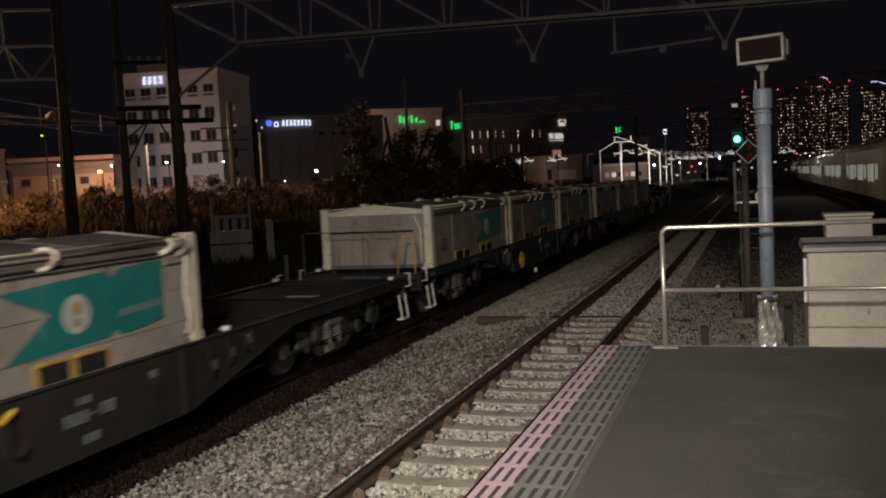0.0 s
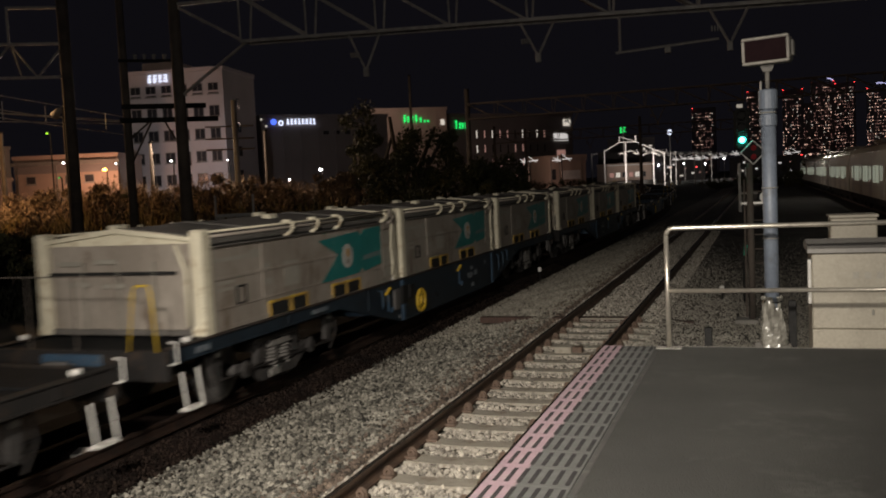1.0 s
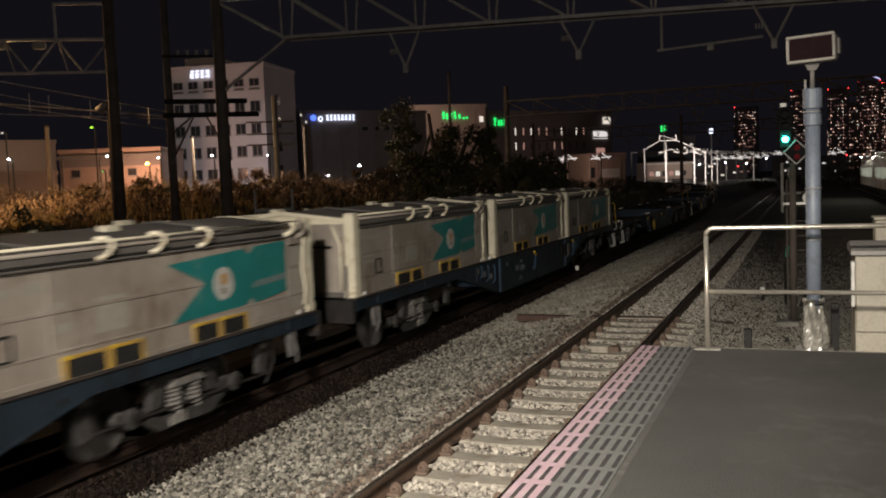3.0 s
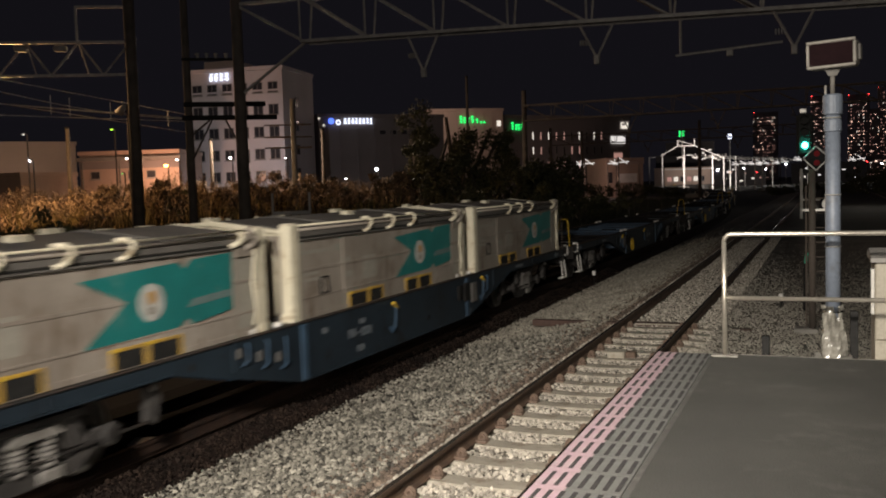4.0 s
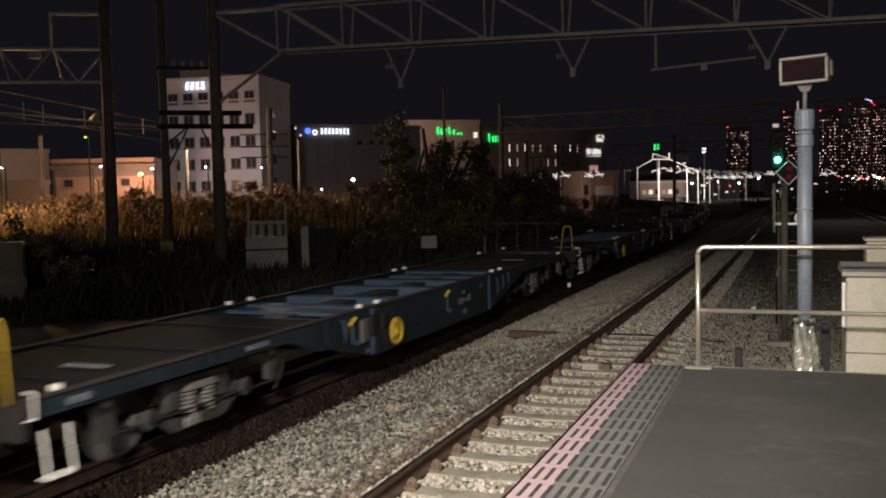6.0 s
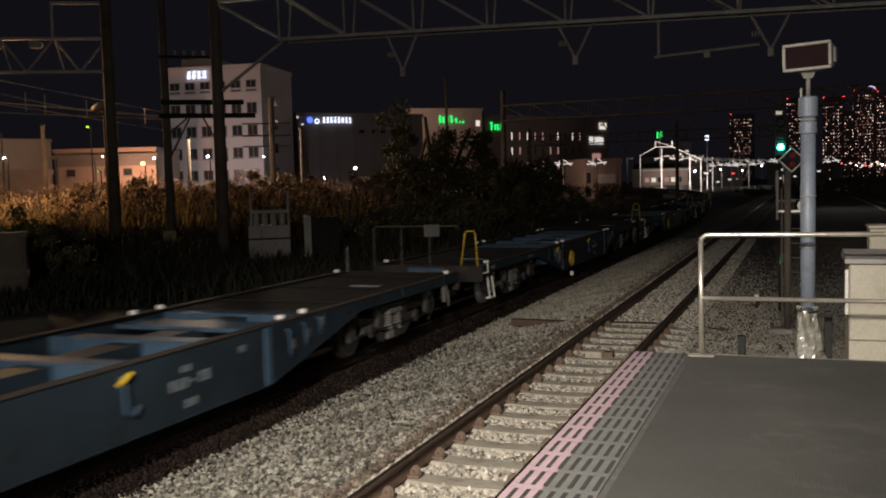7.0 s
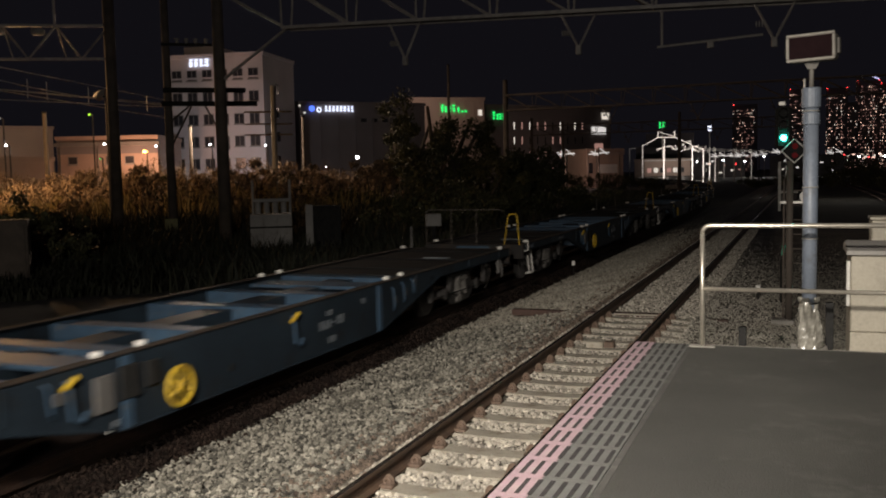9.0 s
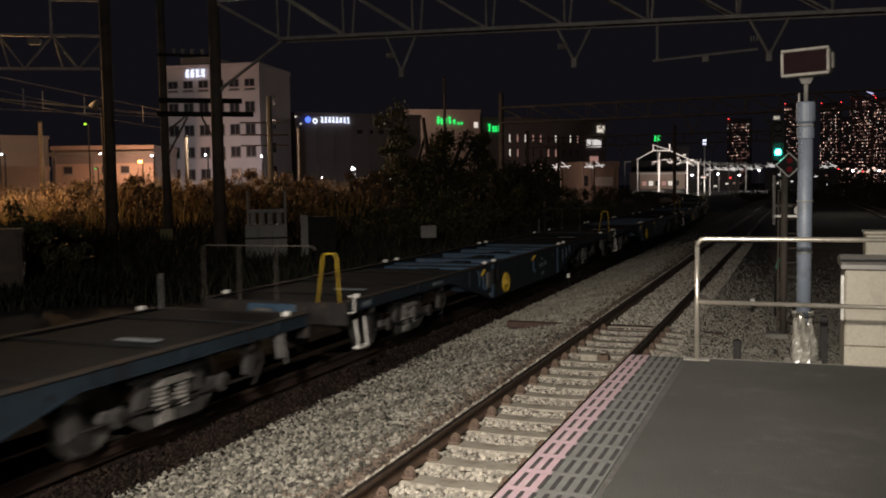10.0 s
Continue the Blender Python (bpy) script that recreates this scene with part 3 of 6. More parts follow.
# ---- display on its pole ----
def display_pole():
    px, py = 2.865, END + 0.22
    d = thing("display_pole", "pale blue-grey pole carrying a dark framed display, foot wrapped in plastic", "display pole", pose(px, py, 0))
    part("footing", B(-0.14, 0.14, -0.055, 0.2, GROUND, PLAT - 0.03, 0.01), KERB, d)
    part("pole", Shape().tube([(0, 0, PLAT - 0.03), (0, 0, 3.08)], 0.056, 20), POLEBLUE, d, smooth=True)
    part("collar", Shape().disc((0, 0, 3.02), "z", 0.072, 0.16, 20, 0.01), POLEBLUE, d)
    part("collar", Shape().disc((0, 0, 2.86), "z", 0.066, 0.1, 20, 0.01), POLEBLUE, d)
    for z in (2.92, 2.33, 1.93):
        part("band", Shape().ring((0, 0, z), "z", 0.0585, 0.006, 20, 6), STEEL, d)
    part("neck", Shape().tube([(0, 0, 3.08), (0, 0, 3.28)], 0.017, 10), CASE, d, smooth=True)
    part("stub", Shape().tube([(-0.05, 0, 3.08), (-0.05, 0, 3.17)], 0.008, 8), STEEL, d)
    part("bracket", Shape().prism([(-0.03, 3.24), (0.03, 3.24), (0.055, 3.29), (-0.055, 3.29)], "y", -0.02, 0.02), CASE, d)
    turn = pose(0.005, 0, 3.40, 0, -1.2, -12)
    box = part("display_case", Shape().box(-0.178, 0.178, -0.075, 0.075, -0.105, 0.105, 0.022), CASE, d, "grey display case", turn)
    fr = Shape()
    for x0, x1, z0, z1 in ((-0.178, 0.178, 0.083, 0.105), (-0.178, 0.178, -0.105, -0.083), (-0.178, -0.156, -0.083, 0.083), (0.156, 0.178, -0.083, 0.083)):
        fr.box(x0, x1, -0.095, -0.076, z0, z1, 0.008)
    part("frame_rim", fr, RIM, box, "pale rim")
    part("screen", B(-0.155, 0.155, -0.083, -0.077, -0.082, 0.082), SCREEN, box, "dark unlit red-tinted screen")
    part("side_lug", B(0.179, 0.2, -0.03, 0.04, -0.06, 0.06, 0.006), CASE, box)
    # crumpled wrap round the foot
    w, n, rng = Shape(), 26, random.Random(5)
    for i in range(15):
        z = PLAT - 0.02 + 0.40 * i / 14
        for k in range(n):
            a = 2 * math.pi * k / n
            q = 0.088 - 0.024 * (i / 14) ** 1.4 + 0.012 * math.sin(5 * a + i * 0.35) + 0.012 * math.sin(2 * a + i * 0.5) + rng.uniform(-0.005, 0.005)
            w.v.append((q * math.cos(a), q * math.sin(a), z))
    for i in range(14):
        for k in range(n):
            w.f.append((i * n + k, i * n + (k + 1) % n, (i + 1) * n + (k + 1) % n, (i + 1) * n + k))
    part("plastic_wrap", w, PLASTIC, d, "crumpled clear plastic wrap")
    part("tie", Shape().ring((0, 0, PLAT + 0.335), "z", 0.066, 0.006, 20, 6), DARK, d)


def cabinets():
    x0, y0 = 3.165, END + 0.34
    c = thing("equipment_cabinet", "beige steel equipment cabinet with a grey lid beyond the railing", "cabinet", pose(x0, y0, 0))
    part("plinth", B(0.0, 1.6, -0.026, 0.62, GROUND, PLAT + 0.098, 0.004), BEIGE, c)
    part("body", B(0.0, 1.6, -0.03, 0.62, PLAT + 0.10, PLAT + 0.71, 0.012), BEIGE, c)
    part("lid", Shape().prism([(-0.07, 0.712 + PLAT), (0.66, 0.712 + PLAT), (0.66, 0.745 + PLAT), (0.3, 0.80 + PLAT), (-0.07, 0.745 + PLAT)], "x", -0.03, 1.63), GREYLID, c, "weathered grey sloped lid")
    for i in range(3):
        part("lettering_panel", B(0.30 + i * 0.085, 0.345 + i * 0.085, -0.036, -0.0315, PLAT + 0.50, PLAT + 0.555), SHADE, c, "three faded unreadable marks")
    part("handle", Shape().tube([(0.44, -0.045, PLAT + 0.22), (0.44, -0.05, PLAT + 0.26)], 0.008, 8), STEEL, c, "chrome catch")
    part("hinge_bracket", B(-0.03, -0.001, -0.02, 0.05, PLAT + 0.30, PLAT + 0.66, 0.004), STEEL, c)
    part("lifting_eye", Shape().ring((-0.005, -0.02, PLAT + 0.735), "y", 0.016, 0.005, 14, 6), STEEL, c)
    s = thing("small_cabinet", "small beige junction box standing behind the larger cabinet", "cabinet", pose(3.40, END + 1.75, 0))
    part("stand", B(0.05, 0.33, 0.05, 0.28, -0.28, 1.72, 0.01), KERB, s)
    part("body", B(0.0, 0.40, 0.0, 0.34, 1.722, 1.99, 0.01), BEIGE, s)
    part("lid", B(-0.012, 0.412, -0.015, 0.355, 1.992, 2.02, 0.006), BEIGE, s)
    part("latch", B(0.18, 0.22, -0.01, -0.001, 1.93, 1.95), DARK, s)


# ---- signal, diamond marker, trackside bits ----
def signal():
    x, y = 2.50, 17.3
    s = thing("railway_signal", "trackside colour-light signal showing green on a steel mast", "signal", pose(x, y, 0))
    part("base", B(-0.2, 0.2, -0.2, 0.2, -0.4, -0.2, 0.02), KERB, s)
    part("mast", Shape().tube([(0.10, 0, -0.2), (0.10, 0, 2.6)], 0.06, 12), POLE, s, smooth=True)
    for k in (-0.02, 0.34):
        part("ladder_rail", Shape().tube([(k + 0.02, 0.22, -0.3), (k + 0.02, 0.22, 2.3)], 0.018, 8), POLE, s)
    for i in range(9):
        part("rung", Shape().tube([(0.0, 0.22, 0.0 + 0.26 * i), (0.36, 0.22, 0.0 + 0.26 * i)], 0.011, 6), POLE, s)
    part("platform_bracket", B(-0.06, 0.42, -0.02, 0.05, 1.86, 1.9), STEEL, s)
    part("arm", B(-0.05, 0.14, -0.04, 0.0, 2.52, 2.58), DARK, s)
    head = part("signal_head", Shape().box(-0.15, 0.13, -0.08, 0.1, 2.82, 3.56, 0.05), DARK, s, "black signal head", pose(0.0, 0, 0))
    for k, m in ((3.43, DARK), (3.22, DARK), (3.01, G_GREEN)):
        part("lens", Shape().disc((-0.01, -0.10, k), "y", 0.052 if m is G_GREEN else 0.06, 0.03, 20), m, head)
        hood = Shape()
        hood.tube([(-0.01, -0.25, k + 0.012), (-0.01, -0.09, k + 0.012)], 0.078, 14, caps=False)
        if m is not G_GREEN:
            part("hood", hood, DARK, head)
    part("cap_box", B(-0.1, 0.02, -0.05, 0.05, 3.57, 3.65, 0.01), STEEL, s)
    d = Shape()
    r = 0.21
    d.prism([(0.17, 2.78 - r), (0.17 + r, 2.78), (0.17, 2.78 + r), (0.17 - r, 2.78)], "y", -0.10, -0.085)
    plate = part("diamond_plate", d, DARK, s, "diamond marker with a pale rim")
    for a, b in (((0.17, 2.78 - r), (0.17 + r, 2.78)), ((0.17 + r, 2.78), (0.17, 2.78 + r)), ((0.17, 2.78 + r), (0.17 - r, 2.78)), ((0.17 - r, 2.78), (0.17, 2.78 - r))):
        part("rim", Shape().tube([(a[0], -0.105, a[1]), (b[0], -0.105, b[1])], 0.011, 6), WHITEP, plate)
    for z in (2.70, 2.86):
        part("lens", Shape().disc((0.18, -0.105, z), "y", 0.05, 0.02, 18), RED, plate)
    part("round_plate", Shape().disc((0.36, -0.02, 1.98), "y", 0.10, 0.02, 24), WHITEP, s, "pale round plate")
    far = thing("far_signal_post", "pale bent steel post standing beside the tracks", "post", pose(1.45, 62, 0))
    part("upright", B(-0.09, 0.09, -0.09, 0.09, -0.4, 2.9, 0.01), STEEL, far)
    part("foot_bar", B(-0.09, 1.1, -0.08, 0.08, 0.9, 1.05, 0.01), STEEL, far)
    st = thing("green_tipped_stake", "short dark stake with a bright green tip in gravel", "stake", pose(2.42, 20.0, -0.28))
    part("stake", Shape().tube([(0, 0, 0), (0.0, 0, 0.8), (0.02, 0, 0.98)], 0.03, 8), DARK, st)
    part("tip", Shape().tube([(0.022, 0, 0.985), (0.05, 0, 1.2)], 0.034, 8), GREENP, st)
    for x, y in ((-3.14, 25.1), (1.95, 20.4)):
        mk = thing("reflector_marker", "small white reflector on a short stake", "marker", pose(x, y, -0.3))
        part("stake", Shape().tube([(0, 0, -0.1), (0, 0, 0.22)], 0.015, 6), DARK, mk)
        part("plate", B(-0.045, 0.045, -0.02, -0.012, 0.2, 0.32, 0.003), WHITEP, mk)


def trackside():
    c = thing("cable_conduit", "red-brown conduit board crossing under the track", "conduit", pose(0, 16.9, 0))
    part("board", B(-2.4, -0.64, -0.09, 0.09, -0.24, -0.12, 0.01), SLEEPER_RED, c)
    part("board", B(-0.44, 0.44, -0.1, 0.1, -0.24, -0.12, 0.01), SLEEPER_RED, c)
    part("board", B(0.66, 1.6, -0.08, 0.08, -0.28, -0.19, 0.01), SLEEPER_RED, c)
    part("worn_edge", B(-0.42, 0.42, -0.125, -0.101, -0.15, -0.125), CONCRETE, c)
    part("worn_edge", B(0.7, 1.15, -0.11, -0.081, -0.23, -0.185), CONCRETE, c)
    w = thing("timber_block", "rusty timber and iron block lying between the rails", "block", pose(-0.02, 13.7, -0.21))
    part("block", B(-0.21, 0.05, -0.14, 0.14, 0, 0.14, 0.012), CONCRETE, w)
    part("iron_foot", B(0.052, 0.2, -0.08, 0.08, 0, 0.13, 0.012), CLIP, w)
    b = thing("board_scrap", "pale flat board scrap lying on dark ballast", "board", pose(-4.45, 8.35, -0.40, 3, 0, 20))
    part("board", B(-0.22, 0.22, -0.13, 0.13, 0.0, 0.05, 0.006), WHITEP, b)
    for i, x in enumerate((2.36, 2.52, 3.02)):
        p = thing("low_post", "short dark iron post beside the platform end", "post", pose(x, END + (0.35, 0.9, 0.42)[i], -0.55))
        part("post", B(-0.03, 0.03, -0.03, 0.03, 0, (1.74, 1.30, 1.95)[i], 0.005), DARK, p)
    pit = thing("pit_cover", "dark cable pit cover set into the gravel", "cover", pose(2.5, END + 0.9, -0.285))
    part("cover", B(-0.3, 0.42, -0.55, 0.3, 0, 0.05, 0.01), DARK, pit)


# ---- goods wagons ----
def wagon(colour, bright, lip, label, rear=True, handles=(-1, 1)):
    """A bogie container flat wagon: origin on the rails at mid-length, front towards -y."""
    w = thing("container_wagon", label, "wagon", group="wagons of the goods train")
    prof = [(-9.75, 1.0), (-9.75, 0.84), (-5.5, 0.84), (-4.9, 0.70), (-2.95, 0.25), (2.95, 0.25), (4.9, 0.70), (5.5, 0.84), (9.75, 0.84), (9.75, 1.0)]
    for sx in (-1, 1):
        sill = part("side_sill", Shape().prism(prof, "x", sx * 1.235, sx * 1.255), colour, w)
        s = Shape()
        lo = prof[1:-1]
        n = len(lo)
        for dz in (0.0, 0.018):
            for x in (1.18, 1.272):
                s.v += [(sx * x, y, z + dz) for y, z in lo]
        for i in range(n - 1):
            s.f += [(i, i + 1, n + i + 1, n + i), (2 * n + i, 3 * n + i, 3 * n + i + 1, 2 * n + i + 1), (n + i, n + i + 1, 3 * n + i + 1, 3 * n + i), (i, 2 * n + i, 2 * n + i + 1, i + 1)]
        s.f += [(0, n, 3 * n, 2 * n), (n - 1, 3 * n - 1, 4 * n - 1, 2 * n - 1)]
        part("bottom_flange", s, colour, sill)
        part("top_flange", B(min(sx * 1.14, sx * 1.275), max(sx * 1.14, sx * 1.275), -9.75, 9.75, 1.002, 1.02, 0.004), lip, sill, "rusty worn top flange")
        for y in (-2.9, 2.9):
            part("stiffener", B(min(sx * 1.256, sx * 1.285), max(sx * 1.256, sx * 1.285), y - 0.07, y + 0.07, 0.27, 0.99, 0.006), bright, sill, "paler upright stiffener")
        for y in (-4.4, 4.4, -7.1, 7.1, -9.0, 9.0):
            part("rib", B(min(sx * 1.256, sx * 1.275), max(sx * 1.256, sx * 1.275), y - 0.03, y + 0.03, 0.87 if abs(y) > 5 else 0.66, 0.99, 0.004), colour, sill)
        for y, hz in ((-3.69, 0.62), (0.25, 0.62)):
            lever = Shape()
            lever.tube([(sx * 1.275, y, 0.92), (sx * 1.31, y, 0.80), (sx * 1.30, y + 0.03, 0.55), (sx * 1.31, y + 0.14, 0.50), (sx * 1.30, y + 0.2, 0.58)], 0.02, 6)
            lv = part("release_lever", lever, bright, sill)
            part("grip", Shape().tube([(sx * 1.30, y - 0.06, 0.84), (sx * 1.31, y + 0.1, 0.93)], 0.026, 6), YELLOW, lv, "yellow grip")
        for y, z0, z1 in ((3.35, 0.52, 0.9), (3.75, 0.6, 0.93), (4.15, 0.7, 0.95), (-3.95, 0.6, 0.93)):
            part("pull_handle", Shape().tube([(sx * 1.26, y, z1), (sx * 1.30, y + 0.02, z1 - 0.03), (sx * 1.305, y + 0.04, z0 + 0.06), (sx * 1.27, y + 0.1, z0)], 0.015, 6), bright, sill)
            part("pipe_clip", B(min(sx * 1.256, sx * 1.28), max(sx * 1.256, sx * 1.28), y + 0.12, y + 0.2, z0 + 0.1, z0 + 0.22, 0.008), BOGIE, sill)
        for y0, y1, z0, z1 in ((1.0, 1.07, 0.58, 0.70), (1.11, 1.2, 0.58, 0.70), (1.24, 1.31, 0.58, 0.70), (1.36, 1.43, 0.63, 0.66), (1.5, 1.57, 0.60, 0.72), (1.61, 1.70, 0.60, 0.72), (1.2, 1.26, 0.76, 0.83), (1.29, 1.36, 0.76, 0.83), (1.25, 1.32, 0.37, 0.46), (1.36, 1.45, 0.37, 0.46), (-6.4, -5.9, 0.89, 0.95), (2.3, 2.42, 0.78, 0.86), (-9.3, -8.95, 0.88, 0.95)):
            part("stencil_bar", B(min(sx * 1.2555, sx * 1.259), max(sx * 1.2555, sx * 1.259), y0, y1, z0, z1), STENCIL, sill, "worn unreadable white stencil")
        for y0, y1, z0, z1 in ((-3.35, -3.1, 0.50, 0.86), (-3.0, -2.72, 0.56, 0.90), (-2.62, -2.42, 0.62, 0.88)):
            part("valve_box", B(min(sx * 1.256, sx * 1.30), max(sx * 1.256, sx * 1.30), y0, y1, z0, z1, 0.012), DARK if y0 > -3.2 else BOGIE, sill)
        part("reflector_plate", B(min(sx * 1.256, sx * 1.262), max(sx * 1.256, sx * 1.262), -3.1, -3.03, 0.32, 0.39, 0.002), STENCIL, sill)
        for y, r in ((-1.1, 0.05), (5.15, 0.04)):
            # Dark discs on the sill face show the shade inside a hole.
            part("drain_hole_disc", Shape().disc((sx * 1.256, y, 0.5 if y < 0 else 0.86), "x", r, 0.008, 14), DARK, sill)
    for y0, y1 in ((-9.75, -4.3), (4.3, 9.75)):
        part("end_deck", B(-1.12, 1.12, y0, y1, 0.955, 0.99, 0.004), DECK, w, "dark rusty deck plate")
        for k in range(3):
            yy = y0 + (y1 - y0) * (k + 0.5) / 3
            part("deck_rib", B(-1.1, 1.1, yy - 0.03, yy + 0.03, 0.991, 1.012, 0.004), DECK, w)
    part("centre_sill", B(-0.22, 0.22, -9.7, 9.7, 0.50, 0.93, 0.01), colour, w)
    for y in (-4.2, -2.5, -1.2, 0.6, 2.0, 4.2):
        part("cross_beam", B(-1.2, 1.2, y - 0.16, y + 0.16, 0.55, 0.965, 0.012), bright, w)
    part("brace_plate", B(-1.1, 1.1, -3.4, -2.9, 0.90, 0.955, 0.008), bright, w)
    part("brace_plate", B(-1.1, 1.1, 2.9, 3.5, 0.90, 0.955, 0.008), bright, w)
    for x in (-0.75, 0.5):
        part("air_tank", Shape().tube([(x, -1.9, 0.55), (x, -1.85, 0.55), (x, -0.6, 0.55), (x, -0.55, 0.55)], 0.19, 14), BOGIE, w, smooth=True)
    for sy in (-1, 1):
        part("end_beam", B(-1.26, 1.26, min(sy * 9.76, sy * 9.86), max(sy * 9.76, sy * 9.86), 0.66, 1.0, 0.012), BROWN, w)
        part("end_pocket", B(-0.42, 0.42, min(sy * 9.862, sy * 9.90), max(sy * 9.862, sy * 9.90), 0.55, 0.96, 0.02), bright, w)
        cp = Shape().box(-0.09, 0.09, min(sy * 9.9, sy * 10.12), max(sy * 9.9, sy * 10.12), 0.66, 0.86, 0.02)
        cp.box(-0.17, 0.15, min(sy * 10.05, sy * 10.2), max(sy * 10.05, sy * 10.2), 0.6, 0.92, 0.04)
        part("coupler", cp, BOGIE, w)
        for x in (-0.55, 0.5):
            part("brake_hose", Shape().tube([(x, sy * 9.9, 0.72), (x, sy * 10.06, 0.6), (x + 0.06, sy * 10.12, 0.42), (x + 0.1, sy * 10.06, 0.28)], 0.022, 6), DARK, w)
        for sx in (-1, 1):
            if sy == 1 and not rear:
                eb = Shape().prism([(9.0, 0.83), (9.16, 0.83), (9.15, 0.66), (9.1, 0.52), (9.04, 0.52), (9.02, 0.66)], "x", sx * 1.2, sx * 1.26)
                part("end_bracket", eb.tube([(sx * 1.28, 9.05, 0.8), (sx * 1.31, 9.08, 0.6), (sx * 1.28, 9.14, 0.44)], 0.018, 6), BOGIE, w, "grey hanging bracket")
                continue
            st = Shape()
            y0 = sy * 9.66
            y1 = sy * 9.36
            x0 = sx * 1.30
            st.tube([(x0, y0, 0.74), (x0 + sx * 0.05, y0, 0.31), (x0 + sx * 0.05, y1, 0.31), (x0, y1, 0.74)], 0.015, 6)
            st.box(min(x0 - 0.05, x0 + 0.07), max(x0 - 0.05, x0 + 0.07), min(y0, y1), max(y0, y1), 0.295, 0.32)
            part("step", st, WHITEP, w, "white stirrup step")
            if sx in handles:
                part("grab_handle", Shape().tube([(sx * 1.27, sy * 9.80, 1.10), (sx * 1.36, sy * 9.80, 1.09), (sx * 1.36, sy * 9.80, 0.86), (sx * 1.27, sy * 9.80, 0.85)], 0.013, 6), WHITEP, w, "white grab handle")
    part("yellow_handrail", Shape().tube([(0.80, -9.885, 1.0), (0.90, -9.885, 1.66), (0.94, -9.885, 1.73), (1.10, -9.885, 1.73), (1.13, -9.885, 1.66), (1.17, -9.885, 1.0)], 0.0135, 8), YELLOW, w, "yellow tube handrail", smooth=True)
    gr = Shape()
    gr.tube([(-1.2, -9.885, 1.0), (-1.2, -9.885, 1.80), (-1.15, -9.885, 1.84), (0.72, -9.885, 1.84), (0.78, -9.885, 1.78)], 0.009, 6)
    for x in (-0.55, 0.1):
        gr.tube([(x, -9.885, 1.0), (x, -9.885, 1.84)], 0.009, 6)
    part("end_rail", gr, POLE, w, "thin grey end rail")
    part("tail_post", Shape().tube([(-1.1, 9.7, 1.0), (-1.1, 9.7, 1.5)], 0.02, 6), BOGIE, w)
    lock = Shape().disc((0, 0, 0.03), "z", 0.055, 0.06, 12, 0.012).mesh("twist_lock", WHITEP, True)
    for y in (-9.35, -3.19, -2.56, 3.36, 3.94, 9.35):
        for sx in (-1, 1):
            part("twist_lock", lock, None, w, "white container lock", pose(sx * 1.17, y, 1.02))
    for y in (-8.2, 7.3):
        part("deck_plate_mark", B(0.2, 0.75, y - 0.06, y + 0.06, 1.0, 1.016), STENCIL, w)
    # handbrake wheel on one side
    for sx in (1,):
        hw = Shape().ring((sx * 1.33, -2.15, 0.53), "x", 0.205, 0.024, 26, 8)
        for a in range(3):
            c, s = math.cos(a * math.pi / 3 + 0.5), math.sin(a * math.pi / 3 + 0.5)
            hw.tube([(sx * 1.33, -2.15 - 0.19 * c, 0.53 - 0.19 * s), (sx * 1.33, -2.15 + 0.19 * c, 0.53 + 0.19 * s)], 0.014, 6)
        hw.disc((sx * 1.33, -2.15, 0.53), "x", 0.045, 0.07, 14, 0.01)
        h = part("brake_wheel", hw, YELLOW, w, "yellow spoked handbrake wheel", smooth=True)
        part("shaft", Shape().tube([(sx * 1.2, -2.15, 0.53), (sx * 1.36, -2.15, 0.53)], 0.025, 8), BOGIE, h)
    # bogies
    wheel = Shape().disc((0, 0, 0), "x", 0.415, 0.12, 32, 0.015).disc((-0.055, 0, 0), "x", 0.445, 0.03, 32, 0.008)
    wheel.disc((0.04, 0, 0), "x", 0.16, 0.12, 20, 0.02)
    wheel_mesh = wheel.mesh("wheel", BOGIE)
    rim_mesh = Shape().ring((0.045, 0, 0), "x", 0.375, 0.02, 32, 6).mesh("tread_ring", TREAD, True)
    for by in (-7.1, 7.1):
        bf = Shape()
        top = [(-1.06, 0.47), (-0.9, 0.50), (-0.68, 0.46), (-0.42, 0.31), (0.42, 0.31), (0.68, 0.46), (0.9, 0.50), (1.06, 0.47)]
        low = [(1.06, 0.38), (0.92, 0.35), (0.72, 0.32), (0.46, 0.17), (-0.46, 0.17), (-0.72, 0.32), (-0.92, 0.35), (-1.06, 0.38)]
        for sx in (-1, 1):
            bf.prism([(by + q, z) for q, z in top + low], "x", sx * 1.0, sx * 1.06)
            for q in (-0.5, 0.5):
                bf.prism([(by + q - 0.1, 0.42), (by + q + 0.1, 0.42), (by + q * 0.8 + 0.1, 0.70), (by + q * 0.8 - 0.1, 0.70)], "x", sx * 0.99, sx * 1.07)
            bf.box(min(sx * 0.98, sx * 1.08), max(sx * 0.98, sx * 1.08), by - 0.62, by + 0.62, 0.69, 0.76, 0.01)
        bf.box(-0.95, 0.95, by - 0.22, by + 0.22, 0.5, 0.76, 0.03)
        bog = part("bogie", bf, FRAME, w)
        for sx in (-1, 1):
            for q in (-0.17, 0.17):
                coil = [(sx * 1.03 + 0.075 * math.cos(k * 1.05), by + q + 0.075 * math.sin(k * 1.05), 0.32 + 0.0082 * k) for k in range(34)]
                part("spring", Shape().tube(coil, 0.019, 5), SPRING, bog, "worn pale coil spring")
            part("bolster_end", Shape().prism([(by - 0.3, 0.60), (by + 0.3, 0.60), (by + 0.2, 0.68), (by - 0.2, 0.68)], "x", sx * 0.95, sx * 1.12), SPRING, bog)
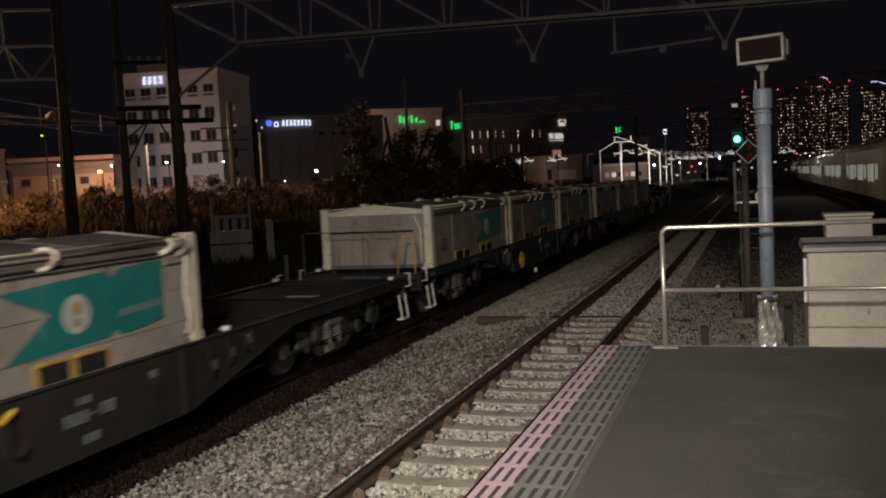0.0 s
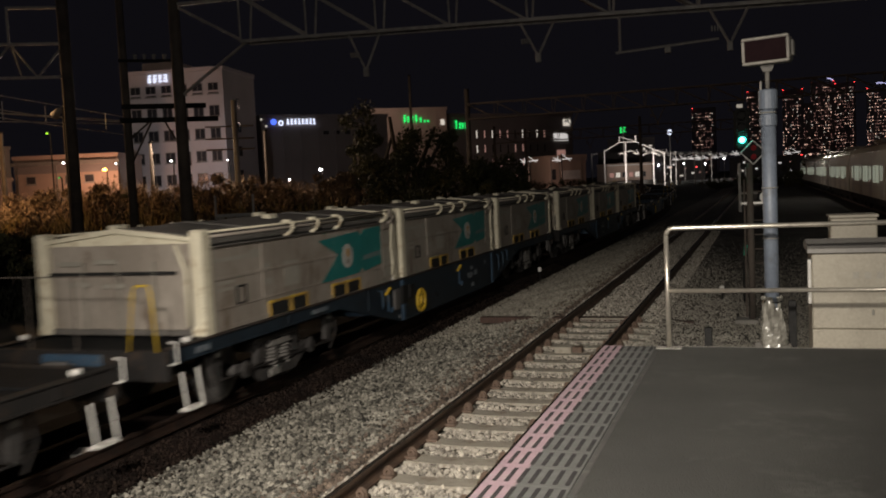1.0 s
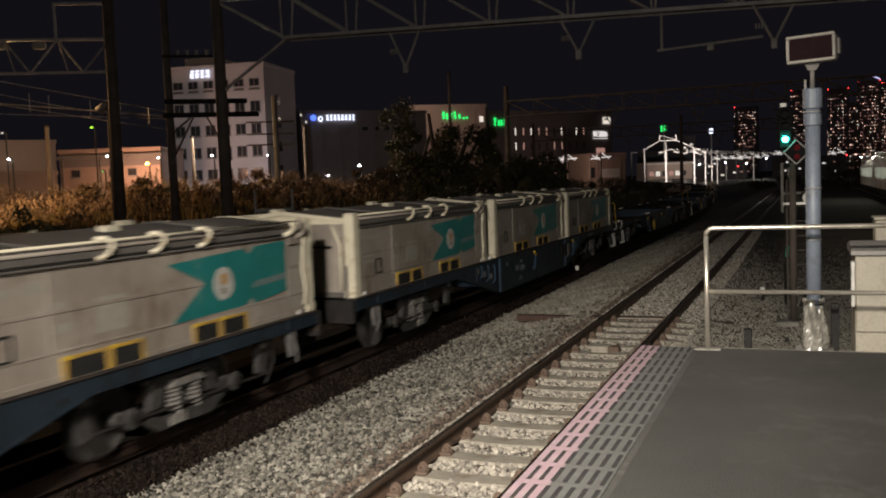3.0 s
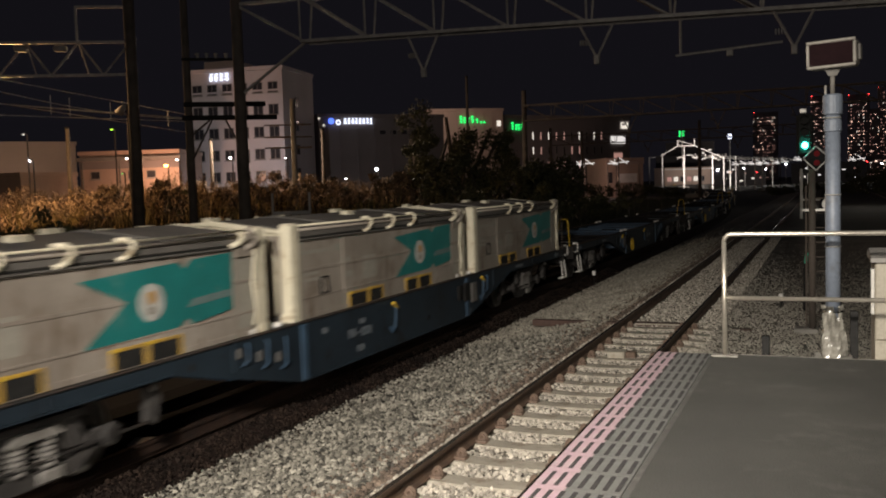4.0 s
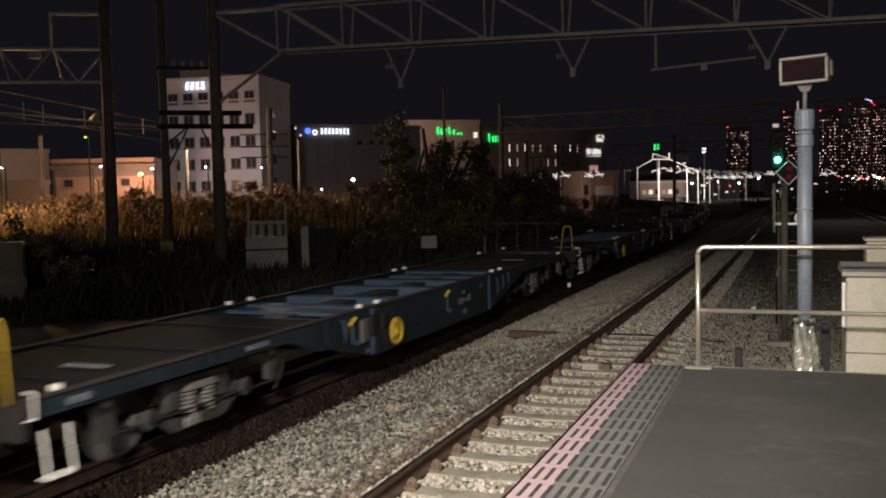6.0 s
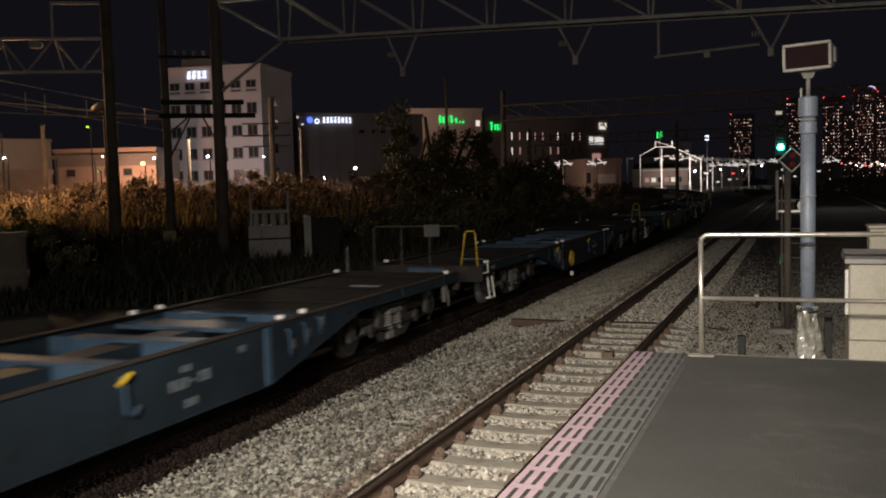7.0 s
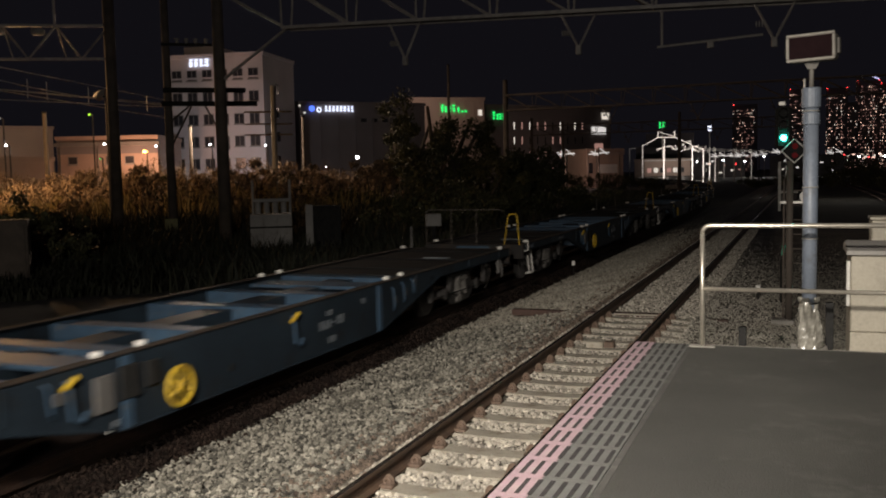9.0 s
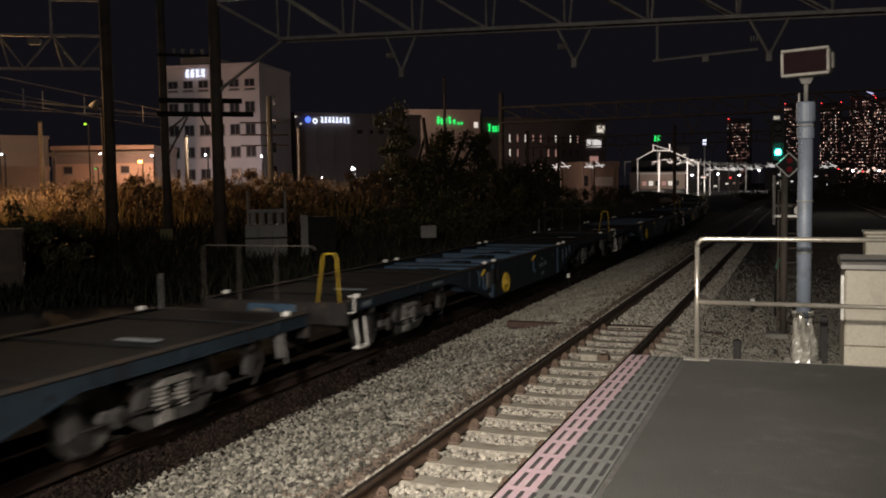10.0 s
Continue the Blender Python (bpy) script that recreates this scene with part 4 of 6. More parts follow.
            part("wear_plate", B(min(sx * 1.061, sx * 1.10), max(sx * 1.061, sx * 1.10), by - 0.3, by - 0.02, 0.18, 0.30, 0.02), SPRING, bog, "pale worn plate on the side frame")
        for ay in (by - 0.9, by + 0.9):
            part("axle", Shape().tube([(-0.98, ay, 0.405), (0.98, ay, 0.405)], 0.075, 10), BOGIE, bog)
            for sx in (-1, 1):
                part("wheel", wheel_mesh, None, bog, at=pose(sx * 0.64, ay, 0.405, 0, 0, 0 if sx > 0 else 180))
                part("tread_ring", rim_mesh, None, bog, at=pose(sx * 0.64, ay, 0.405, 0, 0, 0 if sx > 0 else 180))
                ab = Shape().disc((sx * 1.09, ay, 0.42), "x", 0.115, 0.06, 18, 0.02)
                part("axle_box", ab, FRAME, bog)
                part("axle_cap", Shape().disc((sx * 1.125, ay, 0.42), "x", 0.065, 0.02, 16, 0.006), BROWN, bog, "round axle cap")
        for sx in (-1, 1):
            part("brake_rod", Shape().tube([(sx * 1.085, by - 1.45, 0.40), (sx * 1.085, by + 1.45, 0.37)], 0.018, 6), BROWN, bog)
            for q in (-1, 1):
                hang = Shape().prism([(by + q * 1.42, 0.88), (by + q * 1.62, 0.88), (by + q * 1.66, 0.6), (by + q * 1.58, 0.34), (by + q * 1.44, 0.40), (by + q * 1.46, 0.62)], "x", sx * 1.0, sx * 1.08)
                part("brake_hanger", hang, FRAME, bog)
                part("hanger_bolt", Shape().disc((sx * 1.10, by + q * 1.53, 0.74), "x", 0.04, 0.04, 10), SPRING, bog)
            part("sand_pipe", Shape().tube([(sx * 1.05, by + 1.75, 0.84), (sx * 1.08, by + 1.78, 0.5), (sx * 1.0, by + 1.7, 0.22)], 0.02, 6), BROWN, bog)
    return w


def container():
    """A low cream container with a sheeted roof; origin at its floor's middle, front towards -y."""
    c = thing("freight_container", "low dirty cream freight container with a teal swallow-tail flag, grey roof", "container", group="containers on the goods train")
    for sx in (-1, 1):
        part("side_wall", B(min(sx * 1.14, sx * 1.195), max(sx * 1.14, sx * 1.195), -2.95, 2.95, 0.03, 1.16, 0.01), CREAM, c)
        for z0, z1 in ((0.0, 0.06), (0.62, 0.66), (0.26, 0.285)):
            part("rubbing_strip", B(min(sx * 1.196, sx * 1.206), max(sx * 1.196, sx * 1.206), -2.85, 2.85, z0, z1, 0.003), CREAM, c)
    part("floor_plate", B(-1.14, 1.14, -2.87, 2.87, 0.03, 0.12), CREAM, c)
    for sx in (-1, 1):
        for sy in (-1, 1):
            p = Shape().box(min(sx * 1.05, sx * 1.222), max(sx * 1.05, sx * 1.222), min(sy * 2.80, sy * 3.03), max(sy * 2.80, sy * 3.03), 0.0, 1.26, 0.03)
            p.box(min(sx * 1.04, sx * 1.226), max(sx * 1.04, sx * 1.226), min(sy * 2.83, sy * 3.035), max(sy * 2.83, sy * 3.035), -0.002, 0.11, 0.01)
            part("corner_post", p, CREAMPOST, c, "brighter cream corner post")
        part("top_rail", B(min(sx * 1.12, sx * 1.215), max(sx * 1.12, sx * 1.215), -2.84, 2.84, 1.07, 1.15, 0.012), TARP, c)
        part("cover_rod", Shape().tube([(sx * 1.225, -2.8, 1.17), (sx * 1.225, 2.8, 1.17)], 0.018, 8), CREAM, c, smooth=True)
        part("cover_rod", Shape().tube([(sx * 1.228, -2.8, 1.04), (sx * 1.228, 2.8, 1.04)], 0.012, 6), TARP, c)
        for y in (-0.95, -0.18, 0.60):
            hk = Shape().tube([(sx * 1.22, y - 0.06, 1.06), (sx * 1.255, y + 0.02, 1.09), (sx * 1.265, y + 0.10, 1.15), (sx * 1.26, y + 0.11, 1.215), (sx * 1.23, y + 0.05, 1.255), (sx * 1.17, y - 0.03, 1.25)], 0.024, 8)
            part("cover_hook", hk, CREAMPOST, c, "cream curved cover hook", smooth=True)
        part("stay_pipe", Shape().tube([(sx * 1.23, 2.80, 1.14), (sx * 1.25, 2.74, 0.9), (sx * 1.24, 2.70, 0.6), (sx * 1.25, 2.76, 0.3), (sx * 1.24, 2.70, 0.12)], 0.016, 8), CREAMPOST, c, smooth=True)
        part("cover_rod", Shape().tube([(sx * 1.20, -2.8, 1.225), (sx * 1.20, 2.75, 1.225)], 0.014, 6), CREAMPOST, c, smooth=True)
        # Solid strip; its dark colour gives the shade of a gap below the cover.
        part("gap_shade_strip", B(min(sx * 1.196, sx * 1.218), max(sx * 1.196, sx * 1.218), -2.79, 2.79, 1.056, 1.068), DARK, c, "dark strip painted as the shaded gap under the cover")
        for k, (y, z) in enumerate(((2.45, 1.06), (2.62, 1.10), (2.72, 1.02))):
            cl = Shape().tube([(sx * 1.22, y - 0.12, z), (sx * 1.27, y - 0.02, z + 0.04), (sx * 1.27, y + 0.05, z + 0.1), (sx * 1.23, y + 0.03, z + 0.16)], 0.032, 8)
            part("end_clamp", cl, CREAMPOST if k == 0 else CREAM, c, "rounded cover clamp", smooth=True)
        for y in (-1.62, 2.40):
            part("panel_seam", B(min(sx * 1.196, sx * 1.2085), max(sx * 1.196, sx * 1.2085), y - 0.02, y + 0.02, 0.22, 0.88 if y > 0 else 1.04, 0.003), CREAM, c)
        # No recess is cut: a thin plate on the wall holds its shade as colour.
        part("recess_shade_plate", B(min(sx * 1.196, sx * 1.199), max(sx * 1.196, sx * 1.199), 2.46, 2.79, 0.1, 0.9), SHADE, c, "flat plate painted as the recess's shade beside the corner post")
        part("data_plate", B(min(sx * 1.1965, sx * 1.2), max(sx * 1.1965, sx * 1.2), -1.05, -0.62, 0.36, 0.70), SHADE, c, "faded grey data panel")
        part("latch_plate", B(min(sx * 1.21, sx * 1.235), max(sx * 1.21, sx * 1.235), 2.40, 2.84, 0.93, 1.14, 0.008), CREAM, c)
        # flag, laid on the wall
        flag = [(0.02, 0.90), (0.6, 0.93), (1.40, 0.965), (1.52, 0.885), (1.64, 0.975), (2.34, 1.0), (2.34, 0.36), (1.62, 0.29), (1.52, 0.37), (1.40, 0.29), (0.06, 0.27), (0.64, 0.64)]
        part("flag_panel", Shape().prism(flag, "x", sx * 1.207, sx * 1.211), TEAL, c, "teal swallow-tail flag panel")
        part("flag_stripe", Shape().prism([(1.55, 0.475), (2.33, 0.51), (2.33, 0.59), (1.62, 0.555)], "x", sx * 1.2112, sx * 1.2135), STRIPE, c, "dull pale stripe on the flag")
        em = part("emblem", Shape().disc((0, 0, 0), "x", 0.19, 0.006, 28), EMBLEM, c, "round white emblem", pose(sx * 1.213, 0.98, 0.60))
        part("emblem_mark", Shape().prism([(-0.06, 0.10), (0.05, 0.12), (0.07, 0.02), (0.0, -0.03), (-0.05, 0.02)], "x", sx * 0.0032, sx * 0.006), OCHRE, em, "ochre and grey mark")
        part("emblem_mark", Shape().prism([(-0.07, -0.12), (0.07, -0.12), (0.06, -0.05), (-0.06, -0.04)], "x", sx * 0.0032, sx * 0.006), SHADE, em)
        for y0, y1, z0, z1 in ((-2.75, -2.0, 0.84, 0.89), (-1.9, -1.6, 0.83, 0.93), (-2.72, -2.3, 0.56, 0.60), (-2.72, -2.2, 0.48, 0.52), (-1.65, -1.4, 0.62, 0.72), (-1.6, -1.35, 0.44, 0.52)):
            part("lettering_bar", B(min(sx * 1.1965, sx * 1.2) - 0.0, max(sx * 1.1965, sx * 1.2), y0, y1, z0, z1), SHADE, c, "faded unreadable lettering")
        sq = Shape()
        for a, b, d, e in ((-2.28, -2.06, 0.50, 0.515), (-2.28, -2.06, 0.285, 0.30), (-2.28, -2.265, 0.30, 0.50), (-2.075, -2.06, 0.30, 0.50)):
            sq.box(min(sx * 1.196, sx * 1.215), max(sx * 1.196, sx * 1.215), a, b, d, e)
        part("placard_holder", sq, DARK, c, "dark square placard frame")
        for y0, y1 in ((-1.46, -0.96), (-0.86, -0.46), (0.44, 0.84), (0.94, 1.38)):
            pk = Shape()
            xa, xb = min(sx * 1.15, sx * 1.216), max(sx * 1.15, sx * 1.216)
            pk.box(xa, xb, y0 - 0.05, y0, 0.0, 0.21, 0.006).box(xa, xb, y1, y1 + 0.05, 0.0, 0.21, 0.006).box(xa, xb, y0 - 0.05, y1 + 0.05, 0.18, 0.215, 0.006)
            pf = part("fork_pocket", pk, POCKET, c, "worn yellow fork pocket frame")
            part("pocket_tab", B(min(sx * 1.205, sx * 1.219), max(sx * 1.205, sx * 1.219), y0 - 0.055, y0 + 0.05, 0.185, 0.222, 0.003), YELLOW, pf, "chipped yellow corner tab")
            # The pocket is filled by a dark block, its inner shade made into colour.
            part("pocket_shade_block", B(min(sx * 1.10, sx * 1.209), max(sx * 1.10, sx * 1.209), y0, y1, 0.01, 0.18), DARK, pf)
    # roof sheet on a shallow ridge
    rf = Shape().prism([(-1.15, 1.15), (-1.15, 1.18), (0, 1.30), (1.15, 1.18), (1.15, 1.15), (0, 1.27)], "y", -2.85, 2.85)
    part("roof_sheet", rf, TARP, c, "dull grey roof sheet")
    for y in (-1.5, 1.4):
        part("sheet_strap", Shape().tube([(-1.14, y, 1.19), (0, y, 1.31), (1.14, y, 1.19)], 0.014, 6), TARP, c)
    for x, y in ((-0.5, -2.3), (0.3, 0.2), (-0.7, 1.6)):
        part("roof_clamp", B(x - 0.07, x + 0.07, y - 0.12, y + 0.12, 1.24, 1.33, 0.015), CREAMPOST, c)
    for sy in (-1, 1):
        def yb(a, b):
            return (min(sy * a, sy * b), max(sy * a, sy * b))
        part("end_wall", B(-1.05, 1.05, *yb(2.88, 2.94), 0.03, 1.13, 0.01), CREAM, c)
        rim = Shape()
        rim.prism([(-1.05, 1.13), (-1.05, 1.18), (0, 1.31), (1.05, 1.18), (1.05, 1.13), (0, 1.25)], "y", sy * 2.9, sy * 3.0)
        part("gable_rim", rim, CREAMPOST, c)
        part("gable_panel", Shape().prism([(-1.04, 1.10), (1.04, 1.10), (1.04, 1.15), (0, 1.27), (-1.04, 1.15)], "y", sy * 2.90, sy * 2.95), CREAMPOST, c)
        part("end_bar", B(-1.05, 0.82, *yb(2.945, 2.985), 0.735, 0.775, 0.006), DARK, c, "dark cross bar")
        for x in (-0.62, -0.1, 0.42):
            part("end_rib", B(x - 0.035, x + 0.035, *yb(2.942, 2.975), 0.06, 0.72, 0.008), CREAM, c)
            part("lock_rod", Shape().tube([(x + 0.09, sy * 2.975, 0.05), (x + 0.09, sy * 2.975, 0.90)], 0.013, 6), SHADE, c)
        for x, z in ((-0.75, 0.88), (-0.2, 0.9), (-0.62, 0.62), (-0.1, 0.6)):
            part("end_fitting", B(x - 0.16, x + 0.16, *yb(2.945, 2.972), z - 0.03, z + 0.03, 0.008), SHADE, c)
        pp = Shape().tube([(0.84, sy * 2.98, 1.08), (0.9, sy * 3.0, 0.98), (1.0, sy * 3.03, 0.78), (1.0, sy * 3.03, 0.12)], 0.024, 8)
        part("drain_pipe", pp, CREAMPOST, c, smooth=True)
        part("sill_beam", B(-1.04, 1.04, *yb(2.9, 3.0), 0.0, 0.07, 0.008), TARP, c)
    return c


# ---- passenger train on the far side ----
def rail_car():
    c = thing("passenger_car", "ribbed stainless commuter train car with pale windows", "train car", group="cars of the passenger train")
    prof = [(-1.40, 0.95), (-1.42, 1.6), (-1.42, 2.6), (-1.36, 3.3), (-1.15, 3.58), (-0.6, 3.70), (0.6, 3.70), (1.15, 3.58), (1.36, 3.3), (1.42, 2.6), (1.42, 1.6), (1.40, 0.95)]
    part("body", Shape().prism(prof, "y", -9.75, 9.75), ALU, c)
    part("roof_sheet", Shape().prism([(-1.2, 3.58), (-0.62, 3.715), (0.62, 3.715), (1.2, 3.58), (1.2, 3.60), (0.63, 3.74), (-0.63, 3.74), (-1.2, 3.60)], "y", -9.7, 9.7), CARROOF, c, "dusty pale roof")
    part("air_conditioner", B(-0.8, 0.8, -1.6, 1.6, 3.745, 4.0, 0.06), CARROOF, c)
    part("underframe", B(-1.25, 1.25, -9.6, 9.6, 0.55, 0.94, 0.03), DARK, c)
    for y in (-6.9, 6.9):
        bg_ = part("bogie", B(-1.1, 1.1, y - 1.5, y + 1.5, 0.25, 0.6, 0.08), DARK, c)
        for k in (-1.05, 1.05):
            part("wheel", Shape().disc((-0.566, y + k, 0.43), "x", 0.43, 0.12, 20).disc((0.566, y + k, 0.43), "x", 0.43, 0.12, 20), DARK, bg_)
    for y in (-4.2, -2.4, 1.0, 3.4):
        part("equipment_box", B(-1.2, 1.2, y - 0.7, y + 0.7, 0.3, 0.545, 0.03), DARK, c)
    for sx in (-1, 1):
        def xb(a, b):
            return (min(sx * a, sx * b), max(sx * a, sx * b))
        part("belt_rib", B(*xb(1.421, 1.432), -9.7, 9.7, 1.5, 1.54), STEEL, c)
        part("belt_rib", B(*xb(1.421, 1.432), -9.7, 9.7, 2.72, 2.75), STEEL, c)
        for y in (-7.3, -2.43, 2.43, 7.3):
            d = part("door", B(*xb(1.40, 1.436), y - 0.65, y + 0.65, 1.0, 2.68, 0.01), STEEL, c, "stainless double door")
            for k in (-0.32, 0.32):
                part("pane", B(*xb(1.4365, 1.444), y + k - 0.22, y + k + 0.22, 1.85, 2.55, 0.004), CARGLASS, d)
        for y in (-4.87, 0.0, 4.87):
            part("window", B(*xb(1.41, 1.436), y - 1.25, y + 1.25, 1.72, 2.58, 0.012), CARGLASS, c)
            part("pillar", B(*xb(1.4365, 1.448), y - 0.04, y + 0.04, 1.72, 2.58), STEEL, c)
    return c


# ---- overhead gantries ----
def gantry(name, x0, x1, y, z0, z1, depth, bays, hangers, steel, legs, thick=0.05, label="", dz=0.7):
    """A lattice beam from x0 to x1, its lower chord from z0 to z1, on legs, with V hangers."""
    g = thing(name, label, "gantry")
    def low(x):
        return z0 + (z1 - z0) * (x - x0) / (x1 - x0)
    for k in (0, depth):
        for dy in (-dz / 2, dz / 2):
            part("chord", Shape().box(0, (Vector((x1, 0, z1)) - Vector((x0, 0, z0))).length, -thick, thick, -thick, thick, 0.0,
                 pose(x0, y + dy, z0 + k, 0, -math.degrees(math.atan2(z1 - z0, x1 - x0)), 0)), steel, g)
    step = (x1 - x0) / bays
    for i in range(bays + 1):
        x = x0 + step * i
        s = Shape()
        for dy in (-dz / 2, dz / 2):
            s.tube([(x, y + dy, low(x)), (x + (0.16 if dy > 0 else -0.02), y + dy, low(x) + depth)], thick * 0.75, 6)
            if i < bays:
                s.tube([(x, y + dy, low(x) + depth), (x + step, y + dy, low(x + step))], thick * 0.75, 6)
        s.tube([(x, y - dz / 2, low(x)), (x, y + dz / 2, low(x))], thick * 0.6, 6)
        part("lattice_bay", s, steel, g)
    for hx, drop in hangers:
        s = Shape()
        s.tube([(hx - 0.62, y, low(hx)), (hx, y, low(hx) - drop)], thick * 0.8, 6)
        s.tube([(hx + 0.62, y, low(hx)), (hx, y, low(hx) - drop)], thick * 0.8, 6)
        s.box(hx - 0.09, hx + 0.09, y - 0.09, y + 0.09, low(hx) - drop - 0.22, low(hx) - drop + 0.1, 0.02)
        v = part("hanger", s, steel, g, "V-shaped hanger")
        ins = Shape()
        for k in range(4):
            ins.disc((hx - 0.55 + 0.09 * k, y, low(hx) - drop * 0.55), "x", 0.10, 0.04, 12)
        part("insulator", ins, steel, v)
    for lx, top in legs:
        part("leg", Shape().tube([(lx, y, GROUND), (lx, y, top)], 0.26 if thick < 0.1 else 0.2, 14, 0.2 if thick < 0.1 else 0.16), POLE if steel is GANTRY else steel, g, smooth=True)
    return g


# ---- poles, wires, trackside cabinets ----
def utility_pole():
    x, y = polar(-37.8, 43)
    p = thing("utility_pole", "dark concrete utility pole with cross arms and braces", "pole", pose(x, y, GROUND, 0, 0, 36))
    part("shaft", Shape().tube([(0, 0, 0), (0, 0, 13)], 0.2, 14, 0.15), POLE, p, smooth=True)
    for z, a, b in ((6.95, -0.2, 3.4), (6.35, -0.3, 3.9)):
        part("cross_arm", B(a, b, -0.22, -0.1, z, z + 0.22, 0.02), DARK, p)
    for a, b in (((0.1, 4.6), (1.0, 6.35)), ((2.6, 4.4), (1.6, 6.35)), ((0.0, 5.6), (0.9, 6.35))):
        part("brace", Shape().tube([(a[0], -0.16, a[1]), (b[0], -0.16, b[1])], 0.045, 6), POLE, p)
    for x_, z_ in ((0.5, 9.2), (0.9, 9.2), (1.3, 9.2), (1.75, 9.2)):
        part("insulator", Shape().disc((x_, -0.16, z_), "z", 0.07, 0.16, 10).disc((x_, -0.16, z_ + 0.1), "z", 0.1, 0.05, 10), CABGREY, p)
    part("upper_arm", B(-0.2, 2.0, -0.2, -0.1, 9.0, 9.12, 0.01), DARK, p)
    part("number_plate", B(-0.35, 0.2, -0.24, -0.21, 0.85, 1.35, 0.01), PLATE, p, "small yellow-green plate with bars")
    tx, ty = polar(-31.65, 62)
    t = thing("utility_pole", "pale concrete pole with short cross arms", "pole", pose(tx, ty, GROUND, 0, 0, 30))
    part("shaft", Shape().tube([(0, 0, 0), (0, 0, 9.15)], 0.22, 12, 0.17), CABGREY, t, smooth=True)
    for z in (7.4, 6.6, 5.9):
        part("cross_arm", B(-1.9, 1.2, -0.06, 0.06, z, z + 0.1), POLE, t)
    for az, d, h in ((-36.6, 70, 7.0), (-44.6, 64, 7.5), (-29.9, 70, 7.6), (-20.9, 88, 13.4), (-13.9, 120, 9.5)):
        a, b = polar(az, d)
        q = thing("utility_pole", "slim dark pole standing in the weeds", "pole", pose(a, b, GROUND))
        part("shaft", Shape().tube([(0, 0, 0), (0, 0, h)], 0.17, 10, 0.12), POLE, q, smooth=True)
        part("cap", Shape().disc((0, 0, h + 0.04), "z", 0.16, 0.1, 10), DARK, q)


def left_gantry():
    x0, y0 = polar(-40.9, 47)
    g = thing("side_gantry", "dark lattice catenary gantry over the side yard", "gantry", pose(x0, y0, 0, 0, 0, 30))
    part("leg", Shape().tube([(0, 0, GROUND), (0, 0, 14)], 0.26, 14), POLE, g, smooth=True)
    for z in (8.35, 9.9):
        part("chord", B(-16, 0, -0.06, 0.06, z - 0.06, z + 0.06), GANTRY, g)
    part("upper_bar", B(-2.45, 0, -0.05, 0.05, 11.5, 11.62), GANTRY, g)
    part("upper_post", B(-2.5, -2.4, -0.05, 0.05, 9.9, 11.6), GANTRY, g)
    for i in range(6):
        a = -2.4 * i
        s = Shape().tube([(a, 0, 9.9), (a - 1.3, 0, 8.35)], 0.05, 6).tube([(a - 1.3, 0, 8.35), (a - 2.4, 0, 9.9)], 0.05, 6).tube([(a - 2.0, 0.1, 8.35), (a - 2.4, 0.1, 9.9)], 0.04, 6)
        part("lattice_bay", s, GANTRY, g)
    for x in (-5.0, -3.2):
        part("floodlight", B(x - 0.3, x + 0.3, -0.3, 0.1, 9.45, 9.75, 0.08), CABGREY, g)
    w = thing("catenary_wires", "sagging pale overhead wires with droppers over the yard", "wires")
    for k, (za, zb, m) in enumerate(((7.55, 7.15, 0.0), (6.75, 7.2, 0.0), (6.2, 7.0, 0.0), (7.0, 7.3, 2.5), (8.1, 7.5, 1.0), (7.3, 6.6, 4.0))):
        pa, pb = polar(-50, 44 + m), polar(-37.9, 59 + m)
        pts = []
        for i in range(13):
            f = i / 12
            pts.append((pa[0] + (pb[0] - pa[0]) * f, pa[1] + (pb[1] - pa[1]) * f, za + (zb - za) * f - 0.35 * math.sin(math.pi * f) * (k == 0)))
        part("wire", Shape().tube(pts, 0.023, 5), WHITEP, w)
    for az, d in ((-45.4, 48.2), (-44.4, 49.2), (-42.2, 51.6), (-39.0, 56.5)):
        a, b = polar(az, d)
        part("dropper", Shape().tube([(a, b, 6.55), (a, b, 7.45)], 0.024, 5), WHITEP, w)
    fx, fy = polar(-41.5, 52)
    f = thing("yard_floodlight", "pale yard floodlight on a bracket", "lamp", pose(fx, fy, GROUND))
    part("post", Shape().tube([(0.3, 0, 0), (0.3, 0, 7.9)], 0.07, 8), POLE, f)
    part("head", Shape().tube([(-0.3, 0, 7.5), (0.0, 0, 7.75), (0.25, 0, 7.85)], 0.24, 10, 0.1), CABGREY, f, smooth=True)


